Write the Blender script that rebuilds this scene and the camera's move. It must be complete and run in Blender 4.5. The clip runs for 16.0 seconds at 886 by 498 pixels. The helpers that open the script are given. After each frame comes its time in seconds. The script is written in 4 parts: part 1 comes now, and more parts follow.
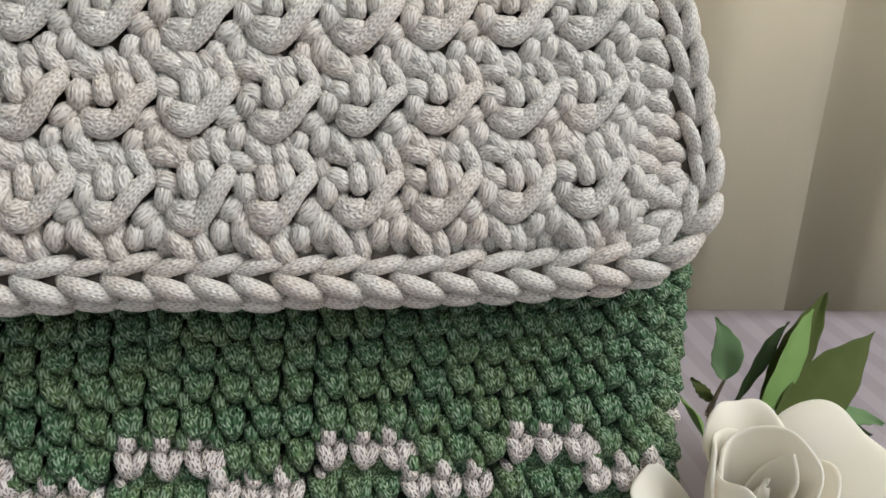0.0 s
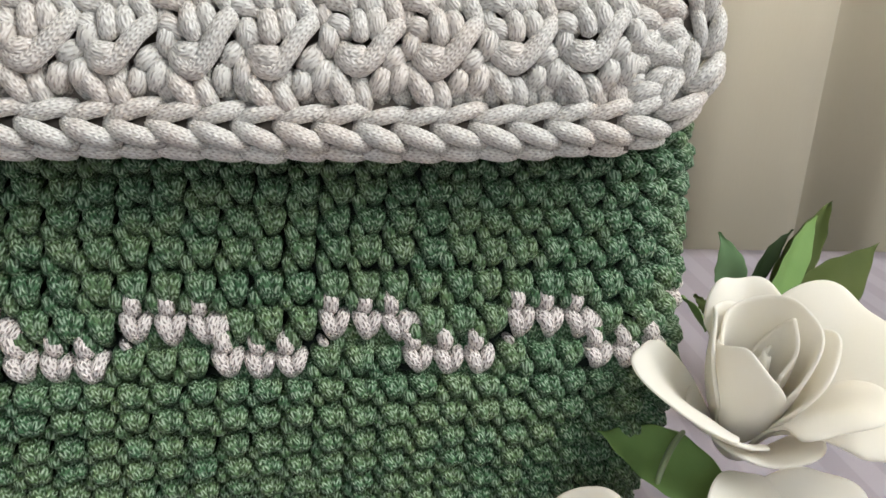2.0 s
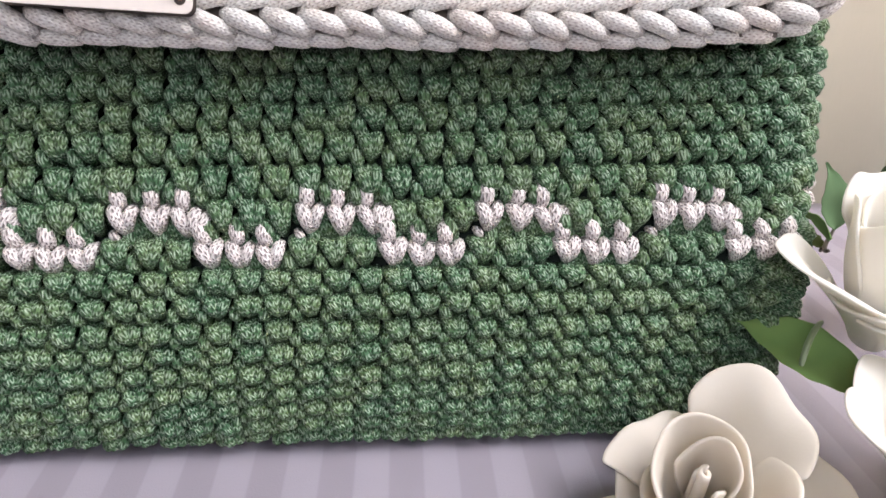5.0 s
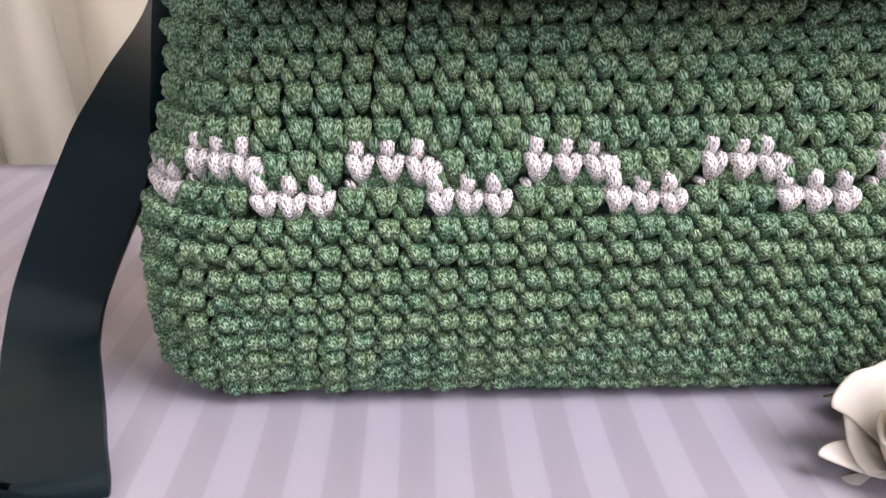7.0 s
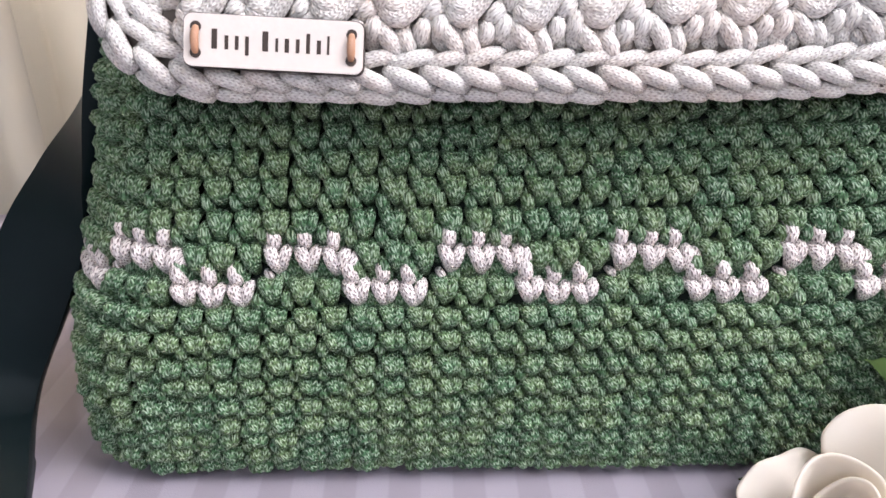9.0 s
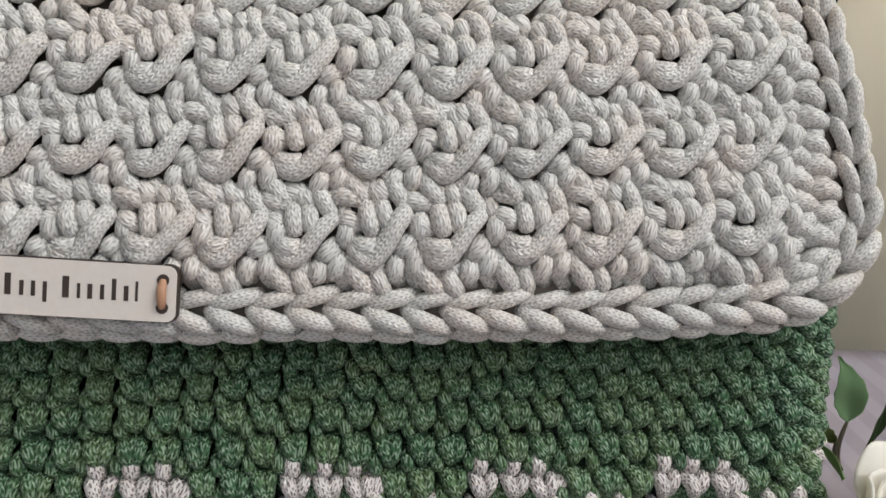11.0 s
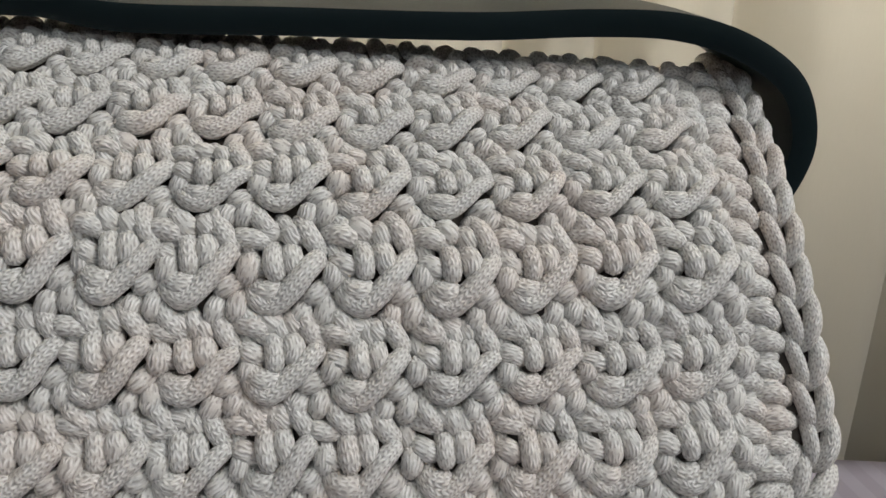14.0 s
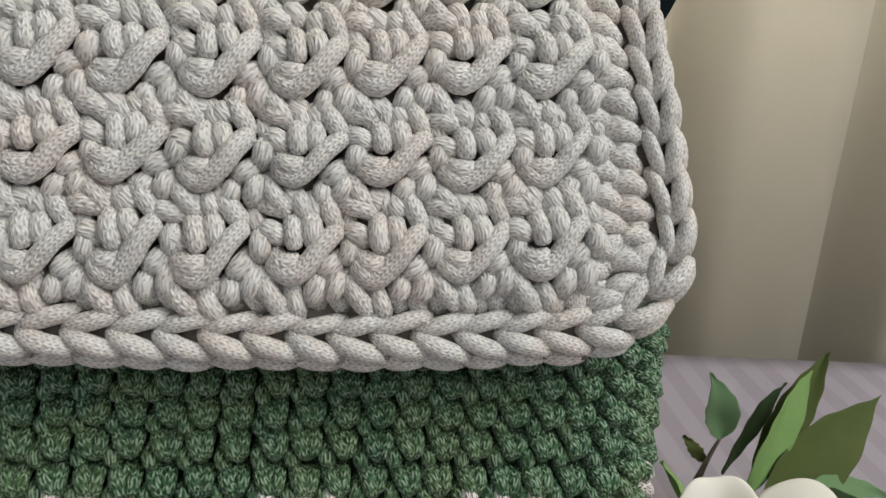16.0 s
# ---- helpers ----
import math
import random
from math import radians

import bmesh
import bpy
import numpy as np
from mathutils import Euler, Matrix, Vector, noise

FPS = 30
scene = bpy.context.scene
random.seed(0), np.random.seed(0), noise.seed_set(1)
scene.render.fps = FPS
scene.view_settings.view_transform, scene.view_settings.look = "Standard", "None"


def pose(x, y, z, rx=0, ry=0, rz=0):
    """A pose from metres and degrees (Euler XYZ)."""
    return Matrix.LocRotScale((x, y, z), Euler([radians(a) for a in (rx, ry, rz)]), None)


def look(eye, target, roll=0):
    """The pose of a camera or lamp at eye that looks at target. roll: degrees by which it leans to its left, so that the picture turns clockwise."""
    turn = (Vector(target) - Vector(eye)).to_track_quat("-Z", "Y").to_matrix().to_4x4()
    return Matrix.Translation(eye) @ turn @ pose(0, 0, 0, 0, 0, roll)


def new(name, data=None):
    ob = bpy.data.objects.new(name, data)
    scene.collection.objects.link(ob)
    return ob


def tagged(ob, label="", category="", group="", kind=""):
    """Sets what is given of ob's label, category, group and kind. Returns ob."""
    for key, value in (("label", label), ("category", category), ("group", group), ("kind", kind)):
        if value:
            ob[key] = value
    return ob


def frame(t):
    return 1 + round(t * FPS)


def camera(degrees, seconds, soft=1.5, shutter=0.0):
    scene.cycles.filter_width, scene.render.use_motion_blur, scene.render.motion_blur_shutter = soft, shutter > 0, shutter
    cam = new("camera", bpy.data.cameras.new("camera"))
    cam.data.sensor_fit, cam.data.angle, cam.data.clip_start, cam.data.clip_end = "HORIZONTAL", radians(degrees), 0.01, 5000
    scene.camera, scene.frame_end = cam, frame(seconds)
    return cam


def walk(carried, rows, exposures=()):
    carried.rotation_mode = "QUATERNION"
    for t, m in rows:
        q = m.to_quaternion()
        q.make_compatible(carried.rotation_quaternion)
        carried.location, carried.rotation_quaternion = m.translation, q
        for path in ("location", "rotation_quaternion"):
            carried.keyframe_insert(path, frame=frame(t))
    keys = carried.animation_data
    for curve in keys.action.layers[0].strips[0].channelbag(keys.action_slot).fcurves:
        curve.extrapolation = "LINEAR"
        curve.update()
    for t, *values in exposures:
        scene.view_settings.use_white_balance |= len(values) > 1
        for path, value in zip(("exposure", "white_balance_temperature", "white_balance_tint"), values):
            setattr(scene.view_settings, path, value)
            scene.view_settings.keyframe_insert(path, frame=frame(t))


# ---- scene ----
cam = camera(62.0, 16.0, soft=1.6)
PATH = [
    (0, (0.03153, -0.15419, 0.19118), (0.06030, 0.03019, 0.11924), 3.07),
    (0.5, (0.03605, -0.15691, 0.18367), (0.06448, 0.02683, 0.10998), 3.13),
    (1, (0.03900, -0.16099, 0.17649), (0.06766, 0.02272, 0.10280), 3.24),
    (1.5, (0.04073, -0.16408, 0.16731), (0.06863, 0.01942, 0.09282), 3.12),
    (2, (0.03234, -0.16619, 0.16301), (0.05954, 0.01726, 0.08814), 2.95),
    (2.5, (0.02776, -0.16745, 0.16086), (0.05430, 0.01593, 0.08558), 2.81),
    (3, (0.02610, -0.16856, 0.15670), (0.05181, 0.01495, 0.08146), 2.68),
    (3.2, (0.02383, -0.16930, 0.15497), (0.04921, 0.01429, 0.07981), 2.60),
    (5.3, (-0.00553, -0.18839, 0.13421), (0.00817, -0.00304, 0.06033), 0.74),
    (5.5, (-0.01131, -0.19001, 0.13092), (0.00101, -0.00460, 0.05695), 0.55),
    (6, (-0.02703, -0.19253, 0.12762), (-0.01684, -0.00768, 0.05196), 0.26),
    (6.5, (-0.03896, -0.19221, 0.12780), (-0.03132, -0.00814, 0.04996), 0.02),
    (7, (-0.05026, -0.19075, 0.13177), (-0.04454, -0.00698, 0.05305), 0.05),
    (7.5, (-0.05026, -0.18913, 0.13342), (-0.04545, -0.00539, 0.05458), 0.15),
    (8, (-0.04541, -0.18894, 0.13929), (-0.04119, -0.00462, 0.06178), 0.19),
    (8.5, (-0.03959, -0.19010, 0.14286), (-0.03555, -0.00553, 0.06595), 0.09),
    (9, (-0.02569, -0.18882, 0.15226), (-0.02079, -0.00312, 0.07816), 0.12),
    (9.5, (-0.00862, -0.18069, 0.17099), (-0.00394, 0.00561, 0.09837), -0.01),
    (9.7, (0.00004, -0.17804, 0.17879), (0.00385, 0.00844, 0.10661), -0.21),
    (11.8, (0.01383, -0.14537, 0.20813), (0.03141, 0.04464, 0.14823), 2.75),
    (12, (0.01667, -0.14188, 0.21719), (0.03421, 0.04780, 0.15626), 3.00),
    (12.5, (0.01698, -0.13264, 0.23688), (0.03729, 0.05696, 0.17655), 3.83),
    (13, (0.01154, -0.12942, 0.23968), (0.03239, 0.06037, 0.18015), 4.44),
    (13.5, (0.01302, -0.12765, 0.23471), (0.03314, 0.06233, 0.17552), 4.30),
    (14, (0.01892, -0.12836, 0.22878), (0.03945, 0.06185, 0.17049), 4.32),
    (14.5, (0.02866, -0.13181, 0.22611), (0.04721, 0.05737, 0.16392), 4.20),
    (15, (0.03833, -0.13588, 0.21715), (0.05754, 0.05250, 0.15278), 4.18),
    (15.5, (0.04368, -0.13845, 0.20666), (0.06456, 0.04912, 0.14046), 4.31),
    (16, (0.05034, -0.14218, 0.19578), (0.07197, 0.04498, 0.12867), 4.12),
]
walk(cam, [(t, look(eye, target, roll)) for t, eye, target, roll in PATH],
     exposures=[(0.0, -0.56, 6500, 6), (1.0, -0.38, 6500, 6), (1.5, -0.30, 6500, 6), (2.0, -0.21, 6450, 6), (2.5, -0.15, 6400, 6), (3.0, -0.08, 6400, 7), (5.5, 0.41, 6250, 17),
                (6.5, 0.56, 6200, 18), (7.5, 0.62, 6200, 20), (8.5, 0.58, 6200, 20), (9.0, 0.46, 6200, 18), (9.5, 0.14, 6300, 14),
                (12.0, -0.70, 6350, 7), (12.5, -0.74, 6350, 7), (13.0, -0.82, 6350, 7), (14.5, -0.90, 6350, 7), (16.0, -0.68, 6450, 6)])

# ---- world and light ----
world = bpy.data.worlds.new("room_air")
scene.world = world
world.use_nodes = True
wn = world.node_tree.nodes
sky = wn.new("ShaderNodeTexSky")
sky.sky_type = "NISHITA"
sky.sun_disc = False
sky.sun_elevation = radians(40)
sky.sun_rotation = radians(100)
wn["Background"].inputs["Strength"].default_value = 0.1
world.node_tree.links.new(sky.outputs["Color"], wn["Background"].inputs["Color"])


def area(name, where, target, sx, sy, watts, colour):
    data = bpy.data.lights.new(name, "AREA")
    data.shape, data.size, data.size_y, data.energy, data.color = "RECTANGLE", sx, sy, watts, colour
    ob = new(name, data)
    ob.matrix_world = look(where, target)
    return ob


# daylight that enters by the high window on the right
area("window_light", (0.95, -0.55, 1.30), (0.0, 0.0, 0.10), 0.85, 1.15, 38.0, (0.985, 0.98, 0.985))
# cool fill from an added, unseen window behind the camera
area("window_light", (-0.45, -1.58, 0.95), (0.0, 0.0, 0.1), 1.0, 0.9, 9.6, (0.90, 0.95, 1.0))
# daylight behind the curtain
area("window_light", (0.0, 1.5, 1.30), (0.0, 0.0, 1.30), 2.6, 2.0, 760.0, (0.99, 0.98, 0.97))


# ---- materials ----
class Nodes:
    """A small builder for node materials."""

    def __init__(self, name):
        self.mat = bpy.data.materials.new(name)
        self.mat.use_nodes = True
        self.tree = self.mat.node_tree
        self.bsdf = self.tree.nodes["Principled BSDF"]

    def node(self, kind, **values):
        n = self.tree.nodes.new(kind)
        for key, value in values.items():
            if key == "operation":
                n.operation = value
            elif key == "blend_type":
                n.blend_type = value
            elif key == "data_type":
                n.data_type = value
        return n

    def put(self, socket, value):
        if hasattr(value, "is_output"):
            self.tree.links.new(value, socket)
        else:
            socket.default_value = value

    def math(self, op, a, b=0.0):
        n = self.node("ShaderNodeMath", operation=op)
        self.put(n.inputs[0], a)
        self.put(n.inputs[1], b)
        return n.outputs[0]

    def noise(self, scale, detail=3.0, vector=None, rough=0.55):
        n = self.node("ShaderNodeTexNoise")
        n.inputs["Scale"].default_value = scale
        n.inputs["Detail"].default_value = detail
        n.inputs["Roughness"].default_value = rough
        if vector is not None:
            self.put(n.inputs["Vector"], vector)
        return n.outputs["Fac"]

    def ramp(self, fac, stops):
        n = self.node("ShaderNodeValToRGB")
        self.put(n.inputs[0], fac)
        el = n.color_ramp.elements
        while len(el) < len(stops):
            el.new(0.5)
        for e, (p, c) in zip(el, stops):
            e.position, e.color = p, (*c, 1.0)
        return n.outputs[0]

    def mix(self, fac, a, b, blend="MIX"):
        n = self.node("ShaderNodeMix", data_type="RGBA", blend_type=blend)
        self.put(n.inputs[0], fac)
        for s, v in ((n.inputs[6], a), (n.inputs[7], b)):
            self.put(s, (*v, 1.0) if isinstance(v, tuple) and len(v) == 3 else v)
        return n.outputs[2]

    def coord(self, which="Object"):
        return self.node("ShaderNodeTexCoord").outputs[which]

    def position(self):
        return self.node("ShaderNodeNewGeometry").outputs["Position"]

    def bump(self, height, strength, distance, normal=None):
        n = self.node("ShaderNodeBump")
        n.inputs["Strength"].default_value = strength
        n.inputs["Distance"].default_value = distance
        self.put(n.inputs["Height"], height)
        if normal is not None:
            self.put(n.inputs["Normal"], normal)
        return n.outputs[0]

    def done(self, colour=None, rough=0.6, normal=None, **more):
        if colour is not None:
            self.put(self.bsdf.inputs["Base Color"], (*colour, 1.0) if isinstance(colour, tuple) else colour)
        self.put(self.bsdf.inputs["Roughness"], rough)
        if normal is not None:
            self.put(self.bsdf.inputs["Normal"], normal)
        for key, value in more.items():
            self.put(self.bsdf.inputs[key.replace("_", " ")], value)
        return self.mat


def cord_material(name, tones, glint, glint_amount, rough, patch, hole=0.5, relief=0.0006, pit=0.80, pitch=(1.45, 2.1), gloss=0.45):
    """Knitted polyester cord: columns of V stitches along the strand, pits between them with painted shade, painted
    lustre on the raised loops, slow drift of the dye.
    """
    m = Nodes(name)
    pos = m.position()
    sep = m.node("ShaderNodeSeparateXYZ")
    m.put(sep.inputs[0], m.coord("UV"))
    wob = m.math("MULTIPLY", m.math("SUBTRACT", m.noise(420.0, 1.0, pos), 0.5), 0.0016)
    wob2 = m.math("MULTIPLY", m.math("SUBTRACT", m.noise(300.0, 1.0, pos), 0.5), 0.0014)
    u, v = m.math("ADD", sep.outputs[0], wob), m.math("ADD", sep.outputs[1], wob2)
    tri = m.math("ABSOLUTE", m.math("SUBTRACT", m.math("FRACT", m.math("MULTIPLY", v, 1000 / pitch[1])), 0.5))
    phase = m.math("ADD", m.math("MULTIPLY", u, 1000 / pitch[0]), m.math("MULTIPLY", tri, 1.1))
    wave = m.math("ADD", m.math("MULTIPLY", m.math("SINE", m.math("MULTIPLY", phase, 6.2832)), 0.5), 0.5)
    bound = m.math("MULTIPLY", m.math("ABSOLUTE", m.math("SUBTRACT", tri, 0.25)), 4.0)
    height = m.math("MULTIPLY", m.math("ADD", m.math("MULTIPLY", wave, 0.6), 0.4), m.math("SUBTRACT", 1.0, m.math("MULTIPLY", bound, 0.45)))
    drift = m.noise(patch, 2.0, pos)
    rnd = m.node("ShaderNodeObjectInfo").outputs["Random"]
    tone = m.math("ADD", m.math("MULTIPLY", drift, 0.9), m.math("MULTIPLY", rnd, 0.10))
    base = m.ramp(tone, tones)
    # Highlights of the raised loops, painted pale into the base colour.
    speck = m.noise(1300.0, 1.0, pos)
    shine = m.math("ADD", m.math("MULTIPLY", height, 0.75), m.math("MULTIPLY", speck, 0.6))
    lit = m.math("MULTIPLY", m.math("MINIMUM", m.math("MAXIMUM", m.math("MULTIPLY", m.math("SUBTRACT", shine, 0.68), 3.5), 0.0), 1.0), glint_amount)
    base = m.mix(lit, base, glint)
    # Shade of the knit's pits, painted dark into the base colour.
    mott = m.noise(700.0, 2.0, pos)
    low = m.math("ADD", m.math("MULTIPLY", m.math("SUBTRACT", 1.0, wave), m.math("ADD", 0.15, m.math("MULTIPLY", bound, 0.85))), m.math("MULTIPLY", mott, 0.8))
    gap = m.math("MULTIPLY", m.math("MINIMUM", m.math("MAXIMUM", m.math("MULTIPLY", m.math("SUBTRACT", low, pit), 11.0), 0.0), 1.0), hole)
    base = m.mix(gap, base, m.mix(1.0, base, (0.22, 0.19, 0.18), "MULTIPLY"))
    nor = m.bump(m.math("ADD", height, m.math("MULTIPLY", speck, 0.3)), 0.9, relief)
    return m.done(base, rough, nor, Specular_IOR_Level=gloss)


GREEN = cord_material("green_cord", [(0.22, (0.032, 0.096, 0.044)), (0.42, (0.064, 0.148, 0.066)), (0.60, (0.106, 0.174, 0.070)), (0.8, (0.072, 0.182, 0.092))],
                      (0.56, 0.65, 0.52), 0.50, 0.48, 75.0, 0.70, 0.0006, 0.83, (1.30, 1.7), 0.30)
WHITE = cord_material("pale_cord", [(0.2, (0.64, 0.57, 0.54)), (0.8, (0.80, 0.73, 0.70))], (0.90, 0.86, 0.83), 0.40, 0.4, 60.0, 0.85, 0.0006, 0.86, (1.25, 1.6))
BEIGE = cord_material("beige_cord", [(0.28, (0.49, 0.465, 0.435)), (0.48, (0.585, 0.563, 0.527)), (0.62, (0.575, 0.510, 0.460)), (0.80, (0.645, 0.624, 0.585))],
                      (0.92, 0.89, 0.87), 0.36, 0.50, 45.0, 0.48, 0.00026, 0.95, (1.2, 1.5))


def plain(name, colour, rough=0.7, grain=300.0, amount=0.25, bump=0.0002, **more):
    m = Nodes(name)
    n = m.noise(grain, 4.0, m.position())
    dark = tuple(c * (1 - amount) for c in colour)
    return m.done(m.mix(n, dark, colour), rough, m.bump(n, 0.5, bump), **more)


# Near-black shell colour that holds the shade between the body's stitches.
GREEN_GAP_SHADE = plain("green_gap_shade", (0.004, 0.010, 0.005), 0.9)
# Flap backing, coloured dark for the shade in gaps between strands.
BEIGE_GAP_SHADE = plain("beige_gap_shade", (0.14, 0.115, 0.095), 0.85)


def leather():
    m = Nodes("dark_leather")
    pos = m.position()
    grain = m.noise(1500.0, 3.0, pos)
    soft = m.noise(30.0, 2.0, pos)
    colour = m.mix(soft, (0.003, 0.0075, 0.0085), (0.005, 0.011, 0.0125))
    rough = m.math("ADD", 0.36, m.math("MULTIPLY", soft, 0.14))
    return m.done(colour, rough, m.bump(grain, 0.25, 0.00015), Specular_IOR_Level=0.13)


LEATHER = leather()


def cloth():
    """Satin-stripe cotton: matt ground and glossier bands along y, their difference in sheen painted as two shades."""
    m = Nodes("striped_tablecloth")
    sep = m.node("ShaderNodeSeparateXYZ")
    m.put(sep.inputs[0], m.position())
    warp = m.math("MULTIPLY", m.math("SUBTRACT", m.noise(9.0, 1.0, m.position()), 0.5), 0.004)
    x = m.math("ADD", m.math("ADD", sep.outputs[0], warp), m.math("MULTIPLY", sep.outputs[1], 0.005))
    band = m.math("FRACT", m.math("DIVIDE", m.math("ADD", x, 0.0424 + 10.5 * 0.0199), 0.0199))
    on = m.math("MULTIPLY", m.math("SUBTRACT", m.math("ABSOLUTE", m.math("SUBTRACT", band, 0.5)), 0.25), 25.0)
    on = m.math("MINIMUM", m.math("MAXIMUM", m.math("ADD", on, 0.5), 0.0), 1.0)
    weave = m.noise(1800.0, 2.0, m.position())
    wide = m.noise(14.0, 3.0, m.position())
    # One cloth colour in two shades, painted for the stripes' sheen.
    light = m.mix(wide, (0.320, 0.286, 0.330), (0.355, 0.321, 0.368))
    dark = m.mix(wide, (0.266, 0.233, 0.270), (0.294, 0.262, 0.300))
    colour = m.mix(m.math("MULTIPLY", weave, 0.25), m.mix(on, light, dark), (0.265, 0.24, 0.27))
    crease = m.math("MULTIPLY", wide, 0.02)
    return m.done(colour, m.math("SUBTRACT", 0.75, m.math("MULTIPLY", on, 0.12)),
                  m.bump(m.math("ADD", weave, m.math("MULTIPLY", crease, 30.0)), 0.35, 0.0003))


CLOTH = cloth()


def curtain_mat():
    m = Nodes("cream_curtain")
    pos = m.position()
    stretch = m.node("ShaderNodeVectorMath", operation="MULTIPLY")
    m.put(stretch.inputs[0], pos)
    stretch.inputs[1].default_value = (900.0, 900.0, 120.0)
    weave = m.noise(1.0, 2.0, stretch.outputs[0])
    wide = m.noise(4.0, 2.0, pos)
    colour = m.mix(wide, (0.50, 0.465, 0.395), (0.57, 0.535, 0.465))
    colour = m.mix(m.math("MULTIPLY", weave, 0.15), colour, (0.42, 0.375, 0.31))
    mat = m.done(colour, 0.55, m.bump(weave, 0.2, 0.0004), Sheen_Weight=0.2)
    thin = m.node("ShaderNodeBsdfTranslucent")
    m.put(thin.inputs["Color"], colour)
    both = m.node("ShaderNodeMixShader")
    both.inputs[0].default_value = 0.55
    m.put(both.inputs[1], m.bsdf.outputs[0])
    m.put(both.inputs[2], thin.outputs[0])
    m.put(m.tree.nodes["Material Output"].inputs["Surface"], both.outputs[0])
    return mat


CURTAIN = curtain_mat()


def petal_mat(name, low, high):
    m = Nodes(name)
    pos = m.position()
    fine = m.noise(1200.0, 2.0, pos)
    wide = m.noise(60.0, 3.0, pos)
    colour = m.mix(wide, low, high)
    mat = m.done(colour, 0.62, m.bump(m.math("ADD", fine, m.math("MULTIPLY", wide, 1.5)), 0.2, 0.0002), Specular_IOR_Level=0.3)
    thin = m.node("ShaderNodeBsdfTranslucent")
    m.put(thin.inputs["Color"], m.mix(wide, tuple(c * w for c, w in zip(low, (1.05, 1.0, 0.90))), high))
    both = m.node("ShaderNodeMixShader")
    both.inputs[0].default_value = 0.34
    m.put(both.inputs[1], m.bsdf.outputs[0])
    m.put(both.inputs[2], thin.outputs[0])
    m.put(m.tree.nodes["Material Output"].inputs["Surface"], both.outputs[0])
    return mat


PETAL = petal_mat("cream_foam", (0.91, 0.88, 0.81), (0.93, 0.91, 0.86))
# Darker cream for the lying rose: its shade is put into the petal colour.
PETAL_SHADED = petal_mat("shaded_cream_foam", (0.79, 0.73, 0.64), (0.84, 0.79, 0.71))


def leaf_mat(name, a, b):
    m = Nodes(name)
    pos = m.position()
    n = m.noise(70.0, 3.0, pos)
    f = m.noise(1500.0, 2.0, pos)
    return m.done(m.mix(n, a, b), 0.68, m.bump(f, 0.25, 0.0002), Specular_IOR_Level=0.12)


LEAF = leaf_mat("green_fabric_leaf", (0.135, 0.235, 0.070), (0.200, 0.310, 0.110))
LEAF_OVAL = leaf_mat("grey_green_fabric_leaf", (0.110, 0.190, 0.090), (0.150, 0.235, 0.115))
LEAF_DARK = leaf_mat("olive_fabric_leaf", (0.052, 0.072, 0.020), (0.082, 0.102, 0.030))
LEAF_DEEP = leaf_mat("deep_green_fabric_leaf", (0.020, 0.036, 0.014), (0.034, 0.054, 0.020))
STEM = plain("pale_green_wire_stem", (0.24, 0.30, 0.17), 0.5)
TWIG = plain("brown_wire_stem", (0.060, 0.045, 0.025), 0.6)
WALL = plain("wall_paint", (0.42, 0.395, 0.35), 0.9, 40.0, 0.06, 0.0005)
FLOOR = plain("floor_boards", (0.30, 0.20, 0.12), 0.5, 20.0, 0.3, 0.0005)
CEIL = plain("ceiling_paint", (0.80, 0.79, 0.77), 0.9, 40.0, 0.05, 0.0005)
TAGWOOD = plain("pale_plywood", (0.70, 0.625, 0.565), 0.6, 700.0, 0.1, 0.0001)
BURNT = plain("burnt_edge", (0.045, 0.028, 0.02), 0.7)
COPPER = plain("copper_thread", (0.50, 0.27, 0.16), 0.5, 2000.0, 0.3)
WOOD = plain("table_wood", (0.33, 0.22, 0.13), 0.5, 30.0, 0.3)


# ---- mesh helpers ----
def mesh_object(name, verts, faces, mat, parent=None, uvs=None, smooth=True):
    me = bpy.data.meshes.new(name)
    me.from_pydata([tuple(v) for v in verts], [], [tuple(f) for f in faces])
    if uvs is not None:
        layer = me.uv_layers.new(name="UVMap")
        loops = np.zeros(len(me.loops), dtype=np.int32)
        me.loops.foreach_get("vertex_index", loops)
        layer.data.foreach_set("uv", np.asarray(uvs, dtype=np.float32)[loops].ravel())
    if smooth:
        me.polygons.foreach_set("use_smooth", [True] * len(me.polygons))
    me.materials.append(mat)
    me.update()
    ob = new(name, me)
    if parent is not None:
        ob.parent = parent
    return ob


def part(name, bm, mat, parent, label=""):
    me = bpy.data.meshes.new(name)
    bm.to_mesh(me)
    bm.free()
    me.materials.append(mat)
    ob = new(name, me)
    ob.parent = parent
    return tagged(ob, label)


def box(bm, lo, hi):
    made = bmesh.ops.create_cube(bm, size=1.0)["verts"]
    size = Vector(hi) - Vector(lo)
    mid = (Vector(hi) + Vector(lo)) / 2
    bmesh.ops.scale(bm, vec=size, verts=made)
    bmesh.ops.translate(bm, vec=mid, verts=made)
    return made


